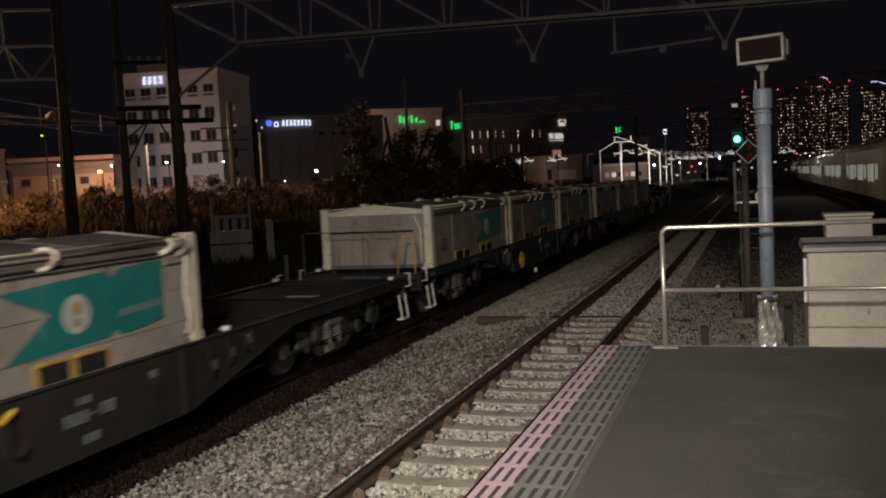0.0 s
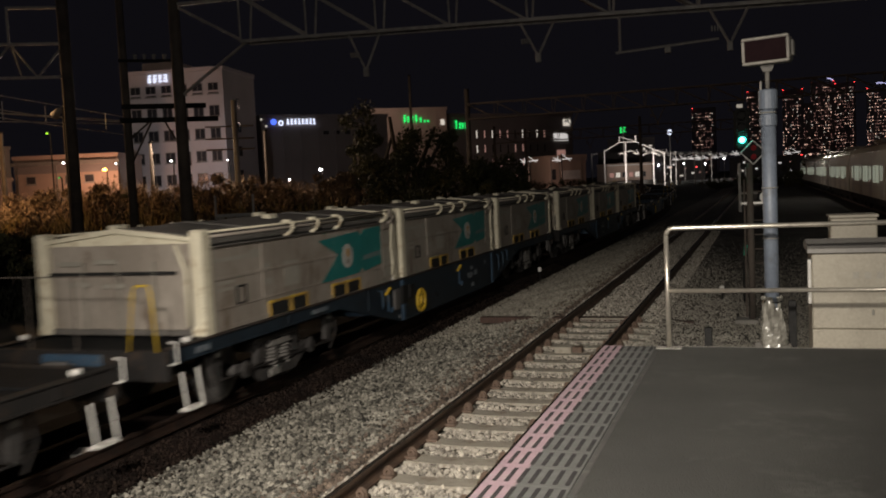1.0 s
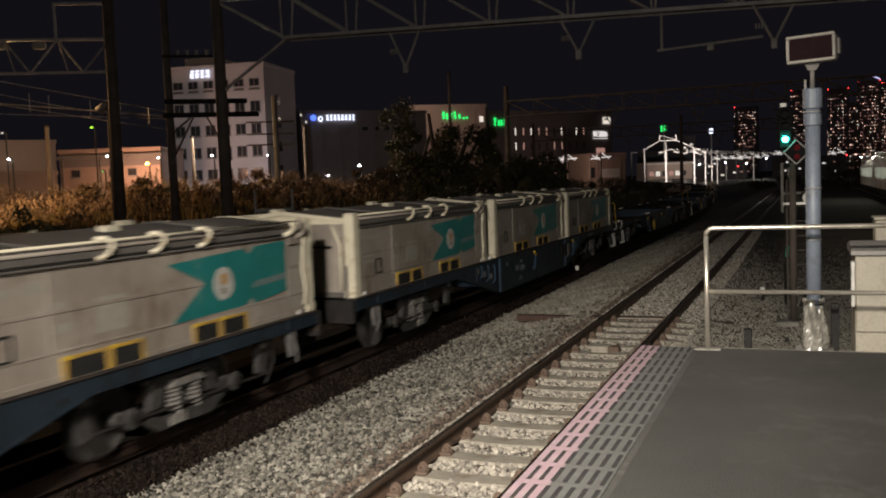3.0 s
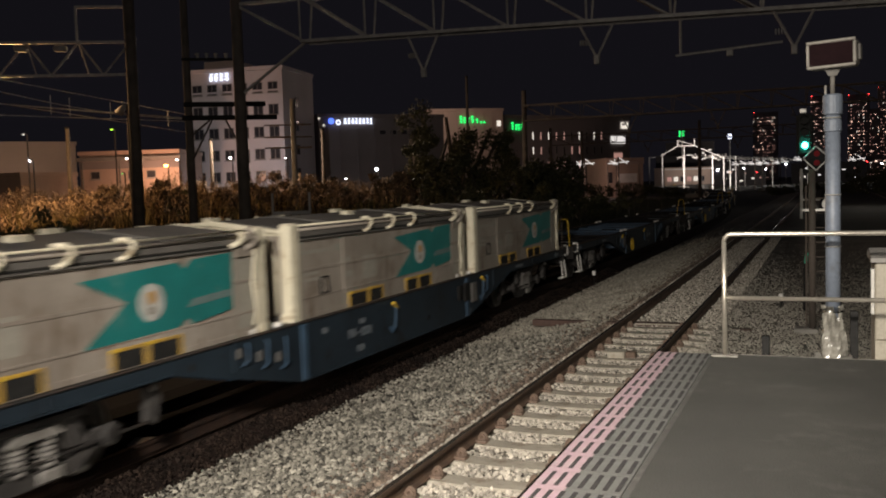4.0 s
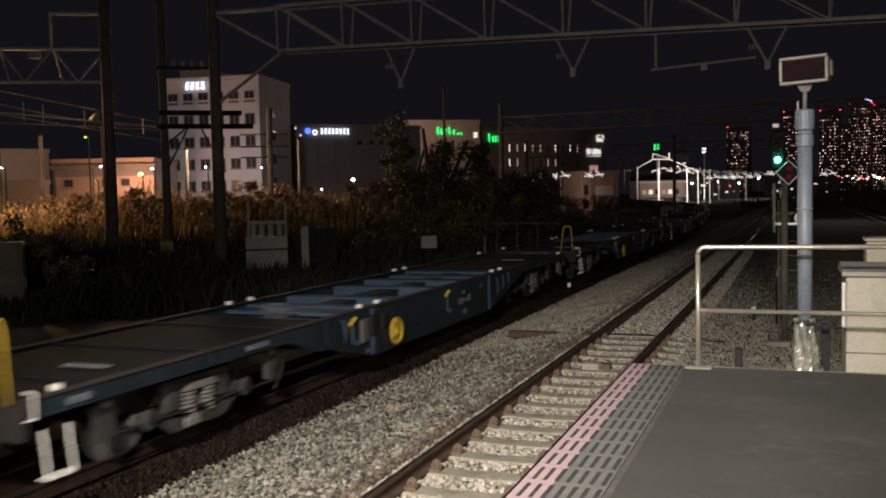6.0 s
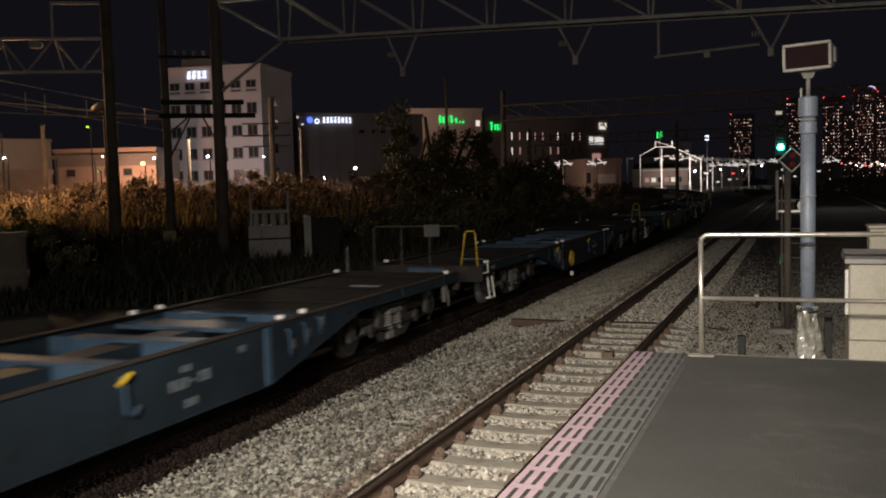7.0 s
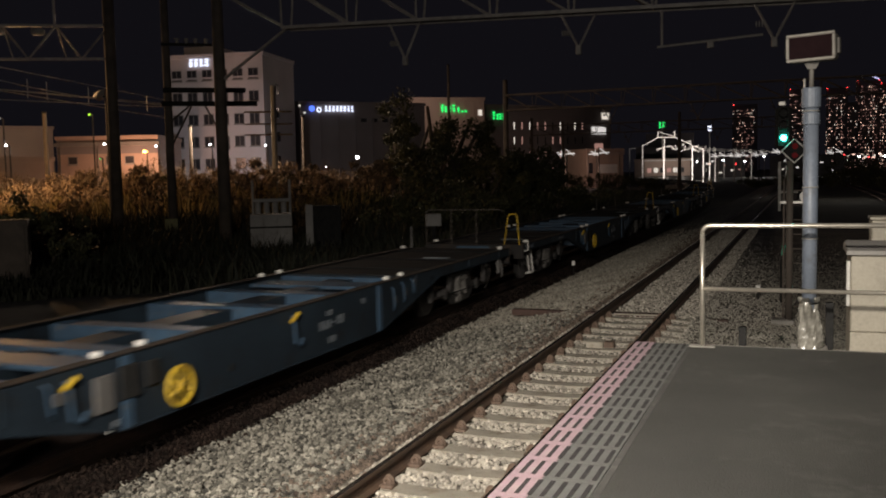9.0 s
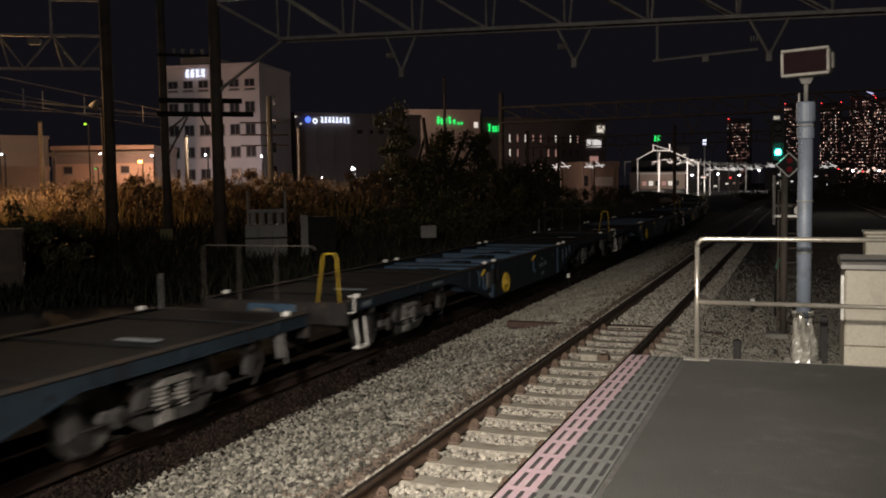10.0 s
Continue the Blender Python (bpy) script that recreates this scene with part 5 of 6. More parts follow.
def trackside_cabinets():
    x, y = polar(-33.3, 35)
    c = thing("trackside_cabinet", "weathered grey trackside equipment cabinet behind the goods line", "cabinet", pose(x, y, GROUND, 0, 0, 31))
    part("body", B(0, 1.55, 0, 0.8, 0.02, 1.72, 0.02), CABGREY, c)
    for i in range(3):
        part("door", B(0.04 + 0.5 * i, 0.5 + 0.5 * i, -0.03, -0.002, 0.2, 1.62, 0.012), CABGREY, c)
    part("rail", B(0, 1.55, -0.08, -0.035, 1.2, 1.26), DARK, c)
    for i in range(4):
        part("bushing", Shape().disc((0.3 + 0.32 * i, 0.3, 1.95), "z", 0.11, 0.42, 10), CABGREY, c)
    part("top_bar", B(0.1, 1.5, 0.2, 0.4, 2.17, 2.3, 0.01), CABGREY, c)
    for x_ in (0.12, 1.5):
        part("mast", Shape().tube([(x_, 0.3, 1.72), (x_, 0.3, 3.0)], 0.05, 8), CABGREY, c)
    d = thing("trackside_cabinet", "tall pale-edged metal cabinet beside the grey one", "cabinet", pose(*polar(-29.5, 34.4), GROUND, 0, 0, 31))
    part("body", B(0.02, 1.05, 0, 0.7, 0, 2.0, 0.02), DARK, d)
    part("door", B(-0.25, 0.018, -0.02, 0.7, 0, 2.05, 0.02), CABGREY, d, "pale side panel")
    e = thing("relay_box", "small white relay box on a post beyond the wagons", "box", pose(*polar(-22.0, 37), GROUND, 0, 0, 20))
    part("post", B(-0.08, 0.08, -0.08, 0.08, 0, 1.0), DARK, e)
    part("box", B(-0.32, 0.32, -0.2, 0.2, 1.0, 1.5, 0.03), CABGREY, e)
    fx, fy = polar(-46.5, 30)
    k = thing("trackside_cabinet", "grey metal cabinet at the weeds' edge", "cabinet", pose(fx, fy, GROUND, 0, 0, 40))
    part("body", B(-0.5, 0.4, -0.4, 0.4, 0, 2.0, 0.02), POLE, k)
    part("door", B(-0.42, 0.32, -0.43, -0.402, 0.1, 1.9, 0.01), POLE, k)
    s = thing("marker_stake", "short white marker stake leaning beside the goods line", "stake", pose(*polar(-15.7, 58), GROUND))
    part("stake", B(-0.1, 0.1, -0.03, 0.03, 0, 1.75, 0.01), WHITEP, s)


# ---- vegetation ----
def blades(name, n, area, hmin, hmax, width, material, label, seed, lean=0.35, ground=GROUND):
    """Many bent leaves in one mesh; area gives plan positions and a height factor."""
    rng = np.random.default_rng(seed)
    xs, ys, hs = area(rng, n)
    n = len(xs)
    h = hs * rng.uniform(hmin, hmax, n)
    a = rng.uniform(0, 6.283, n)
    b = rng.uniform(0, 6.283, n)
    d = lean * h * rng.uniform(0.2, 1.0, n)
    wx, wy = np.cos(a) * width, np.sin(a) * width
    rows = []
    for f, k in ((0, 1.0), (0.55, 0.8), (1.0, 0.1)):
        cx, cy, cz = xs + d * np.cos(b) * f ** 2, ys + d * np.sin(b) * f ** 2, ground + h * f
        rows += [np.stack([cx - wx * k, cy - wy * k, cz], -1), np.stack([cx + wx * k, cy + wy * k, cz], -1)]
    v = np.stack(rows, 1).reshape(-1, 3)
    f = (np.array([(0, 1, 3, 2), (2, 3, 5, 4)])[None] + 6 * np.arange(n)[:, None, None]).reshape(-1, 4)
    me = bpy.data.meshes.new(name)
    me.from_pydata(v.tolist(), [], f.tolist())
    me.materials.append(material)
    return tagged(new(name, me), label, "vegetation", kind="stuff")


def reed_belt(rng, n):
    az, d = -53 + 28 * rng.uniform(0, 1, n) ** 1.35, 52 + 36 * rng.uniform(0, 1, n) ** 0.8
    clump = np.array([0.6 + 0.7 * (noise.noise(Vector((p * 0.45, q * 0.11, 0))) + 0.45) for p, q in zip(az, d)])
    x, y = EYE[0] + d * np.sin(np.radians(az)), d * np.cos(np.radians(az))
    return x, y, np.clip(clump, 0.25, 1.3) * np.interp(az, (-52, -43, -39, -34, -24), (0.72, 0.8, 0.95, 0.95, 0.8))


def verge(rng, n):
    y = rng.uniform(20, 120, n)
    x = TRAIN_X - 3.0 - rng.uniform(0, 9, n) - np.array([-bend(q)[0] for q in y])
    return x, y, 0.5 + rng.uniform(0, 0.5, n)


def thicket(rng, n):
    az, d = rng.uniform(-54, -24, n), 26 + 26 * rng.uniform(0, 1, n)
    return EYE[0] + d * np.sin(np.radians(az)), d * np.cos(np.radians(az)), np.interp(d, (26, 34, 52), (0.22, 0.42, 1.0)) * rng.uniform(0.6, 1.1, n)


def plumes(n, seed):
    """Feathery seed heads on the reeds."""
    rng = np.random.default_rng(seed)
    xs, ys, hs = reed_belt(rng, n)
    v, f = [], []
    for x, y, h in zip(xs, ys, hs):
        z = GROUND + 3.0 * h * rng.uniform(0.85, 1.15)
        for k in range(9):
            a, l = rng.uniform(0, 6.283), rng.uniform(0.12, 0.3)
            o = Vector((x + rng.normal(0, 0.05), y + rng.normal(0, 0.05), z + 0.07 * k))
            e = o + Vector((math.cos(a) * l, math.sin(a) * l, l * 0.8))
            s = Vector((-math.sin(a), math.cos(a), 0)) * 0.035
            i = len(v)
            v += [o - s, o + s, e]
            f.append((i, i + 1, i + 2))
    me = bpy.data.meshes.new("reed_plumes")
    me.from_pydata([tuple(p) for p in v], [], f)
    me.materials.append(PLUME)
    tagged(new("reed_plumes", me), "pinkish-brown feathery reed plumes above the weeds", "vegetation", kind="stuff")


def bush(az, d, height, radius, n, seed, label, name="bush", leaf=None):
    """Stems and a ragged crown of single leaves in clumps."""
    rng = random.Random(seed)
    x, y = polar(az, d)
    b = thing(name, label, "tree" if name == "tree" else "bush", pose(x, y, GROUND))
    st = Shape()
    tips = []
    for k in range(7):
        a, q = rng.uniform(0, 6.283), rng.uniform(0.2, 0.75) * radius
        h = height * rng.uniform(0.45, 0.85)
        mid = (q * 0.35 * math.cos(a), q * 0.35 * math.sin(a), h * 0.5)
        tip = (q * math.cos(a), q * math.sin(a), h)
        st.tube([(0.1 * math.cos(a), 0.1 * math.sin(a), 0), mid, tip], 0.03 * height, 6, 0.012 * height)
        tips.append(tip)
    part("trunk", st, BARK, b)
    v, f = [], []
    clumps = []
    for k in range(26):
        t = tips[k % 7]
        u = rng.uniform(0.0, 1.0) ** 0.7
        clumps.append((Vector((t[0] * 1.1 + rng.gauss(0, radius * 0.28), t[1] * 1.1 + rng.gauss(0, radius * 0.28), min(height * 0.97, t[2] * (0.25 + 0.95 * u) + rng.gauss(0, 0.12 * height)))), radius * rng.uniform(0.14, 0.30)))
    for k in range(n):
        c, q = clumps[k % len(clumps)]
        o = Vector((rng.gauss(0, 1), rng.gauss(0, 1), rng.gauss(0, 0.8)))
        o = c + o.normalized() * q * rng.uniform(0.35, 1.0)
        if o.z < 0.05:
            o.z = rng.uniform(0.05, 0.6)
        a, e = Vector((rng.gauss(0, 1), rng.gauss(0, 1), rng.gauss(0, 1))).normalized(), Vector((rng.gauss(0, 1), rng.gauss(0, 1), rng.gauss(0, 1))).normalized()
        s = rng.uniform(0.08, 0.17)
        i = len(v)
        v += [o - a * s, o + e * s * 0.5, o + a * s, o - e * s * 0.5]
        f.append((i, i + 1, i + 2, i + 3))
    me = bpy.data.meshes.new("crown")
    me.from_pydata([tuple(p) for p in v], [], f)
    me.materials.append(leaf or LEAF)
    part("crown", me, None, b)
    return b


# ---- buildings ----
def block(name, label, left, right, depth, height, wall, category="building"):
    """A building whose front runs between two plan points; returns it and the front's width. Local x along the front, -y out of it."""
    (xa, ya), (xb, yb_) = left, right
    w = math.hypot(xb - xa, yb_ - ya)
    b = thing(name, label, category, pose(xa, ya, GROUND, 0, 0, math.degrees(math.atan2(yb_ - ya, xb - xa))))
    part("wall", B(0, w, 0, depth, 0, height, 0.05), wall, b)
    part("parapet", Shape().box(-0.15, w + 0.15, -0.15, 0.2, height, height + 0.5).box(-0.15, 0.2, 0.2, depth, height, height + 0.5).box(w - 0.2, w + 0.15, 0.2, depth, height, height + 0.5).box(0.2, w - 0.2, depth - 0.2, depth + 0.15, height, height + 0.5), wall, b)
    return b, w


def window(b, x, z, w, h, pane, y=0.0, sill=True):
    fr = Shape()
    t = 0.09
    fr.box(x, x + w, y - 0.07, y - 0.006, z, z + t).box(x, x + w, y - 0.07, y - 0.006, z + h - t, z + h).box(x, x + t, y - 0.07, y - 0.006, z + t, z + h - t).box(x + w - t, x + w, y - 0.07, y - 0.006, z + t, z + h - t)
    if w > 1.3:
        fr.box(x + w / 2 - t / 2, x + w / 2 + t / 2, y - 0.07, y - 0.006, z + t, z + h - t)
    o = part("window", fr, GREYLID, b)
    part("pane", B(x + t, x + w - t, y - 0.03, y - 0.006, z + t, z + h - t), pane, o)
    if sill:
        part("sill", B(x - 0.1, x + w + 0.1, y - 0.2, y - 0.075, z - 0.14, z - 0.01), CABGREY, o)


def sign_bars(b, x0, x1, z0, z1, n, mat, y=-0.4, seed=1, label=""):
    """Unreadable sign characters as strokes: two bars and an upright a character."""
    rng = random.Random(seed)
    w = (x1 - x0) / n
    h = z1 - z0
    for i in range(n):
        x = x0 + w * i
        s = Shape()
        for k in range(3):
            z = z0 + h * (0.12 + 0.33 * k) + rng.uniform(-0.05, 0.05) * h
            a, c = rng.uniform(0.02, 0.22), rng.uniform(0.68, 0.86)
            s.box(x + a * w, x + c * w, y - 0.05, y, z, z + h * 0.18)
        q = rng.uniform(0.2, 0.6)
        s.box(x + q * w, x + (q + 0.2) * w, y - 0.06, y - 0.01, z0, z1)
        part("sign_stroke", s, mat, b, label)


def town():
    # white apartment-like office
    b, w = block("office_building", "pale floodlit six-storey office building with a white lit roof sign", polar(-37.7, 137), polar(-32.2, 131), 12, 20.2, PALEWALL)
    for fl in range(5):
        for k in range(6):
            window(b, 0.5 + k * 2.3, 4.6 + fl * 3.1, 1.5, 1.5, WINDARK)
    for k in range(4):
        window(b, 7.6 + k * 1.45, 1.9, 1.1, 0.55, WINDARK, sill=False)
    for fl in range(4):
        o = part("side_window", B(w + 0.006, w + 0.06, 4.5, 5.6, 5 + fl * 3.4, 6.4 + fl * 3.4), WINDARK, b)
    part("string_course", B(-0.05, w + 0.05, -0.12, -0.002, 17.2, 17.45), PALEWALL, b)
    sign_bars(b, 3.3, 6.4, 18.9, 20.0, 4, G_WHITE, -0.3, 4, "white glowing unreadable sign stroke")
    part("roof_hut", B(1.0, 6.0, 3, 9, 20.2, 22.2), PALEWALL, b)
    # long grey factory
    b, w = block("factory_building", "long dark grey factory hall with a white and blue roof sign", polar(-30.1, 150), polar(-22.4, 158), 30, 14.9, GREYWALL)
    part("sign_disc", Shape().disc((2.0, -0.4, 14.2), "y", 0.48, 0.1, 20), G_BLUE, b, "blue glowing disc")
    part("sign_disc", Shape().ring((3.2, -0.4, 14.0), "y", 0.34, 0.1, 16, 6), G_WHITE, b)
    sign_bars(b, 4.1, 9.2, 13.7, 14.7, 8, G_WHITE, -0.4, 7, "white glowing unreadable sign stroke")
    for k in range(5):
        window(b, 10.4 + k * 1.9, 12.0, 1.2, 0.8, WINDARK, sill=False)
    for k in range(7):
        part("pilaster", B(0.5 + k * 3, 0.75 + k * 3, -0.2, -0.002, 0, 13), GREYWALL, b)
    part("flue", Shape().tube([(-1.2, 3, 0), (-1.2, 3, 14.0)], 0.35, 10), GREYLID, b)
    part("wall_lamp", Shape().disc((-0.1, -0.6, 14.6), "y", 0.16, 0.2, 10), G_WIN, b, "small warm lamp")
    part("wall_lamp", Shape().disc((0.7, -0.6, 13.5), "y", 0.16, 0.2, 10), G_WIN, b, "small warm lamp")
    # tan building with green sign
    b, w = block("sign_building", "flat tan building with green glowing roof signs", polar(-23.35, 178), polar(-18.7, 182), 22, 17.6, TANWALL)
    for k, (x, h) in enumerate(((6.2, 1.5), (6.9, 1.2), (7.7, 1.2), (8.5, 1.5), (9.4, 1.0), (10.2, 0.4), (10.9, 0.4))):
        sign_bars(b, x, x + 0.7, 15.2, 15.2 + h, 1, G_SIGNGREEN, -0.3, 20 + k, "green glowing sign stroke")
    part("lit_window", B(w - 1.3, w - 0.5, -0.08, -0.004, 14.6, 15.7), G_WIN, b)
    for k in range(8):
        part("pilaster", B(0.6 + k * 1.75, 0.8 + k * 1.75, -0.12, -0.002, 0, 17.4), TANWALL, b)
    b, w = block("annex_building", "dark warehouse annex with slit windows partly lit", polar(-18.6, 186), polar(-11.0, 205), 30, 16.6, GREYWALL)
    for k, (x, h) in enumerate(((1.3, 1.7), (2.2, 1.2), (2.9, 1.2), (3.6, 1.3))):
        sign_bars(b, x, x + 0.7, 14.0, 14.0 + h, 1, G_SIGNGREEN, -0.3, 40 + k, "green glowing sign stroke")
    rng = random.Random(9)
    for fl in range(4):
        for k in range(11):
            window(b, 4.5 + k * 1.95, 3.0 + fl * 3.0, 0.5, 1.7, rng.choice((G_DIMWIN, WINDARK, G_DIMWIN, G_DIMWIN, WINDARK, G_WIN)) if fl > 1 else rng.choice((WINDARK, WINDARK, G_DIMWIN)), sill=False)
    part("lit_panel", B(w - 2.6, w - 0.7, -0.3, -0.1, 14.4, 15.8), G_WIN, b, "bright white lit panel")
    part("lit_panel", B(w - 5.4, w - 1.6, -0.3, -0.1, 11.2, 12.8), G_PANEL, b, "dim white lit panel")
    part("lit_panel", B(w - 4.6, w - 2.4, -0.3, -0.1, 8.0, 9.2), G_DIMWIN, b)
    b, w = block("goods_shed", "low shed with a pinkish lit wall and white doors", polar(-12.45, 178), polar(-10.25, 182), 8, 7.0, SHEDWALL)
    part("shutter", B(2.4, 6.6, -0.1, -0.004, 2.8, 4.5), WHITESTEEL, b, "white shutter")
    part("shutter", B(0.4, 1.2, -0.1, -0.004, 2.8, 4.8), WINDARK, b)
    part("fascia", B(-0.1, w + 0.1, -0.25, -0.155, 6.3, 6.9), TANWALL, b)
    for x in (0.2, 2.0, 7.0):
        part("downpipe", Shape().tube([(x, -0.1, 0), (x, -0.1, 6.2)], 0.07, 8), GREYLID, b)
    # low sheds to the left
    b, w = block("depot_shed", "low orange-lit depot shed with small windows", polar(-44.05, 128), polar(-38.5, 124), 12, 8.5, SHEDWALL)
    for k in (0, 2, 3):
        window(b, 1.4 + k * 2.4, 5.4, 1.2, 1.0, WINDARK)
    part("upper_band", B(-0.02, w + 0.02, -0.06, -0.004, 6.7, 7.68), GREYWALL, b, "darker upper wall band")
    for x in (0.4, 5.2, 8.0):
        part("downpipe", Shape().tube([(x, -0.1, 0), (x, -0.1, 7.6)], 0.07, 8), GREYLID, b)
    part("roof_band", B(-0.3, w + 0.3, -0.4, -0.16, 7.7, 8.2), GREYLID, b)
    b, w = block("depot_shed", "low pale store shed among the weeds", polar(-47.2, 112), polar(-44.25, 116), 9, 5.6, SHEDWALL)
    window(b, 1.0, 1.4, 1.2, 0.9, WINDARK)
    b, w = block("depot_shed", "dark flat-roofed workshop behind the weeds", polar(-50, 150), polar(-44.2, 152), 14, 11.2, TANWALL)
    # far station offices
    for az0, az1, d, h in ((-9.5, -5.4, 330, 11), (-6.6, -3.2, 380, 9), (-1.8, 2.2, 420, 8), (-8.9, -6.1, 345, 16)):
        b, w = block("station_office", "distant low lit station office", polar(az0, d), polar(az1, d), 12, h, DARKWALL)
        for k in range(int(w / 2.4)):
            for z in ((2.2, 5.2) if h < 12 else (9.5, 12.5)):
                if rng.random() < 0.45:
                    x = 0.6 + 2.4 * k + rng.uniform(-0.4, 0.4)
                    zz = z + rng.uniform(-1.0, 0.9)
                    part("lit_window", B(x, x + rng.uniform(0.5, 1.5), -0.06, -0.004, zz, zz + rng.uniform(0.4, 1.0)), rng.choice((G_WIN, G_DIMWIN, G_PANEL)), b)
    b, w = block("platform_building", "low pinkish lit platform building with a bright strip of windows", polar(-9.0, 286), polar(-6.3, 292), 8, 6.2, SHEDWALL)
    for k in range(6):
        window(b, 0.8 + 2.1 * k, 2.4, 1.5, 1.6, (G_DIMWIN, G_WIN, WINDARK)[k % 3], sill=False)
    part("roof_edge", B(-0.4, w + 0.4, -1.2, -0.16, 6.0, 6.3), WHITESTEEL, b, "white floodlit roof edge")
    gx, gy = polar(-7.95, 300)
    s = thing("green_roof_sign", "small green glowing roof sign on a mast", "sign", pose(gx, gy, GROUND))
    part("mast", Shape().tube([(0, 0.3, 0), (0, 0.3, 18)], 0.2, 8), GANTRY, s)
    sign_bars(s, -1.1, 1.1, 16.4, 18.4, 2, G_SIGNGREEN, 0, 3, "green glowing sign stroke")
    gx, gy = polar(-5.2, 320)
    s = thing("white_roof_sign", "small pale blue-white lit square sign", "sign", pose(gx, gy, GROUND))
    part("mast", Shape().tube([(0, 0.3, 0), (0, 0.3, 16)], 0.2, 8), GANTRY, s)
    part("panel", B(-0.6, 0.6, -0.1, 0.1, 15.9, 17.6, 0.05), G_WHITE, s)


def towers():
    rng = random.Random(77)
    for az0, az1, el, lit in ((-3.9, -2.5, 3.75, 0.30), (-0.75, 0.75, 4.5, 0.30), (1.2, 2.35, 4.45, 0.36), (2.75, 4.0, 4.75, 0.42), (4.0, 5.1, 4.6, 0.42), (5.65, 7.1, 4.15, 0.40), (7.4, 9.0, 4.4, 0.35), (2.2, 2.9, 3.6, 0.3)):
        d = 900 + rng.uniform(-20, 60)
        h = EYE[2] + d * math.tan(radians(el)) - GROUND
        b, w = block("apartment_tower", "distant high-rise apartment tower speckled with warm lit windows", polar(az0, d), polar(az1, d), 20, h, TOWERWALL)
        tagged(b, group="apartment towers")
        cols = int(w / 2.1)
        busy = [rng.uniform(0.35, 1.5) for c in range(cols)]
        sets = {0: Shape(), 1: Shape(), 2: Shape()}
        for fl in range(int(h / 3.0) - 1):
            for c in range(cols):
                if rng.random() < lit * 1.75 * busy[c]:
                    k = rng.choices((0, 1, 2), (0.26, 0.14, 0.60))[0]
                    x, z = 0.4 + c * 2.1, 2.2 + fl * 3.0 + rng.uniform(-0.3, 0.3)
                    x += rng.uniform(-0.4, 0.5)
                    sets[k].box(x, x + rng.uniform(0.35, 0.95), -0.3, -0.02, z, z + rng.uniform(0.5, 1.05))
        for k, m in ((0, G_WARMWIN), (1, G_WIN), (2, G_DIMWIN)):
            tagged(part("lit_windows", sets[k], m, b, "scattered lit flat windows"), kind="stuff")
        for x in (0.8, w - 0.8) if el > 4.42 else (0.8,):
            part("beacon", Shape().disc((x, -0.4, h + 0.4), "y", 0.45, 0.5, 10), G_RED, b, "red aircraft beacon")
        if el > 4.7 or 4.1 < el < 4.2:
            pts = [(w * (0.35 + 0.6 * f), -0.6, h + 1.5 + 3.5 * math.cos((f - 0.15) * 1.9)) for f in [i / 8 for i in range(9)]]
            part("crown_light", Shape().tube(pts, 0.55, 6), G_CROWN, b, "curved pale crown light")


def street_lamp(az, el, d, size, mat, label):
    x, y = polar(az, d)
    z = EYE[2] + d * math.tan(radians(el)) - GROUND
    s = thing("street_lamp", label, "lamp", pose(x, y, GROUND), "yard lamps")
    part("post", Shape().tube([(0, 0.1, 0), (0, 0.1, z)], 0.07, 6), POLE, s)
    part("arm", Shape().tube([(0, 0.1, z), (0, -0.25, z + 0.15)], 0.05, 6), POLE, s)
    part("globe", Shape().disc((0, -0.3, z), "z", size, size * 1.2, 12, size * 0.3), mat, s, "glowing lamp head")


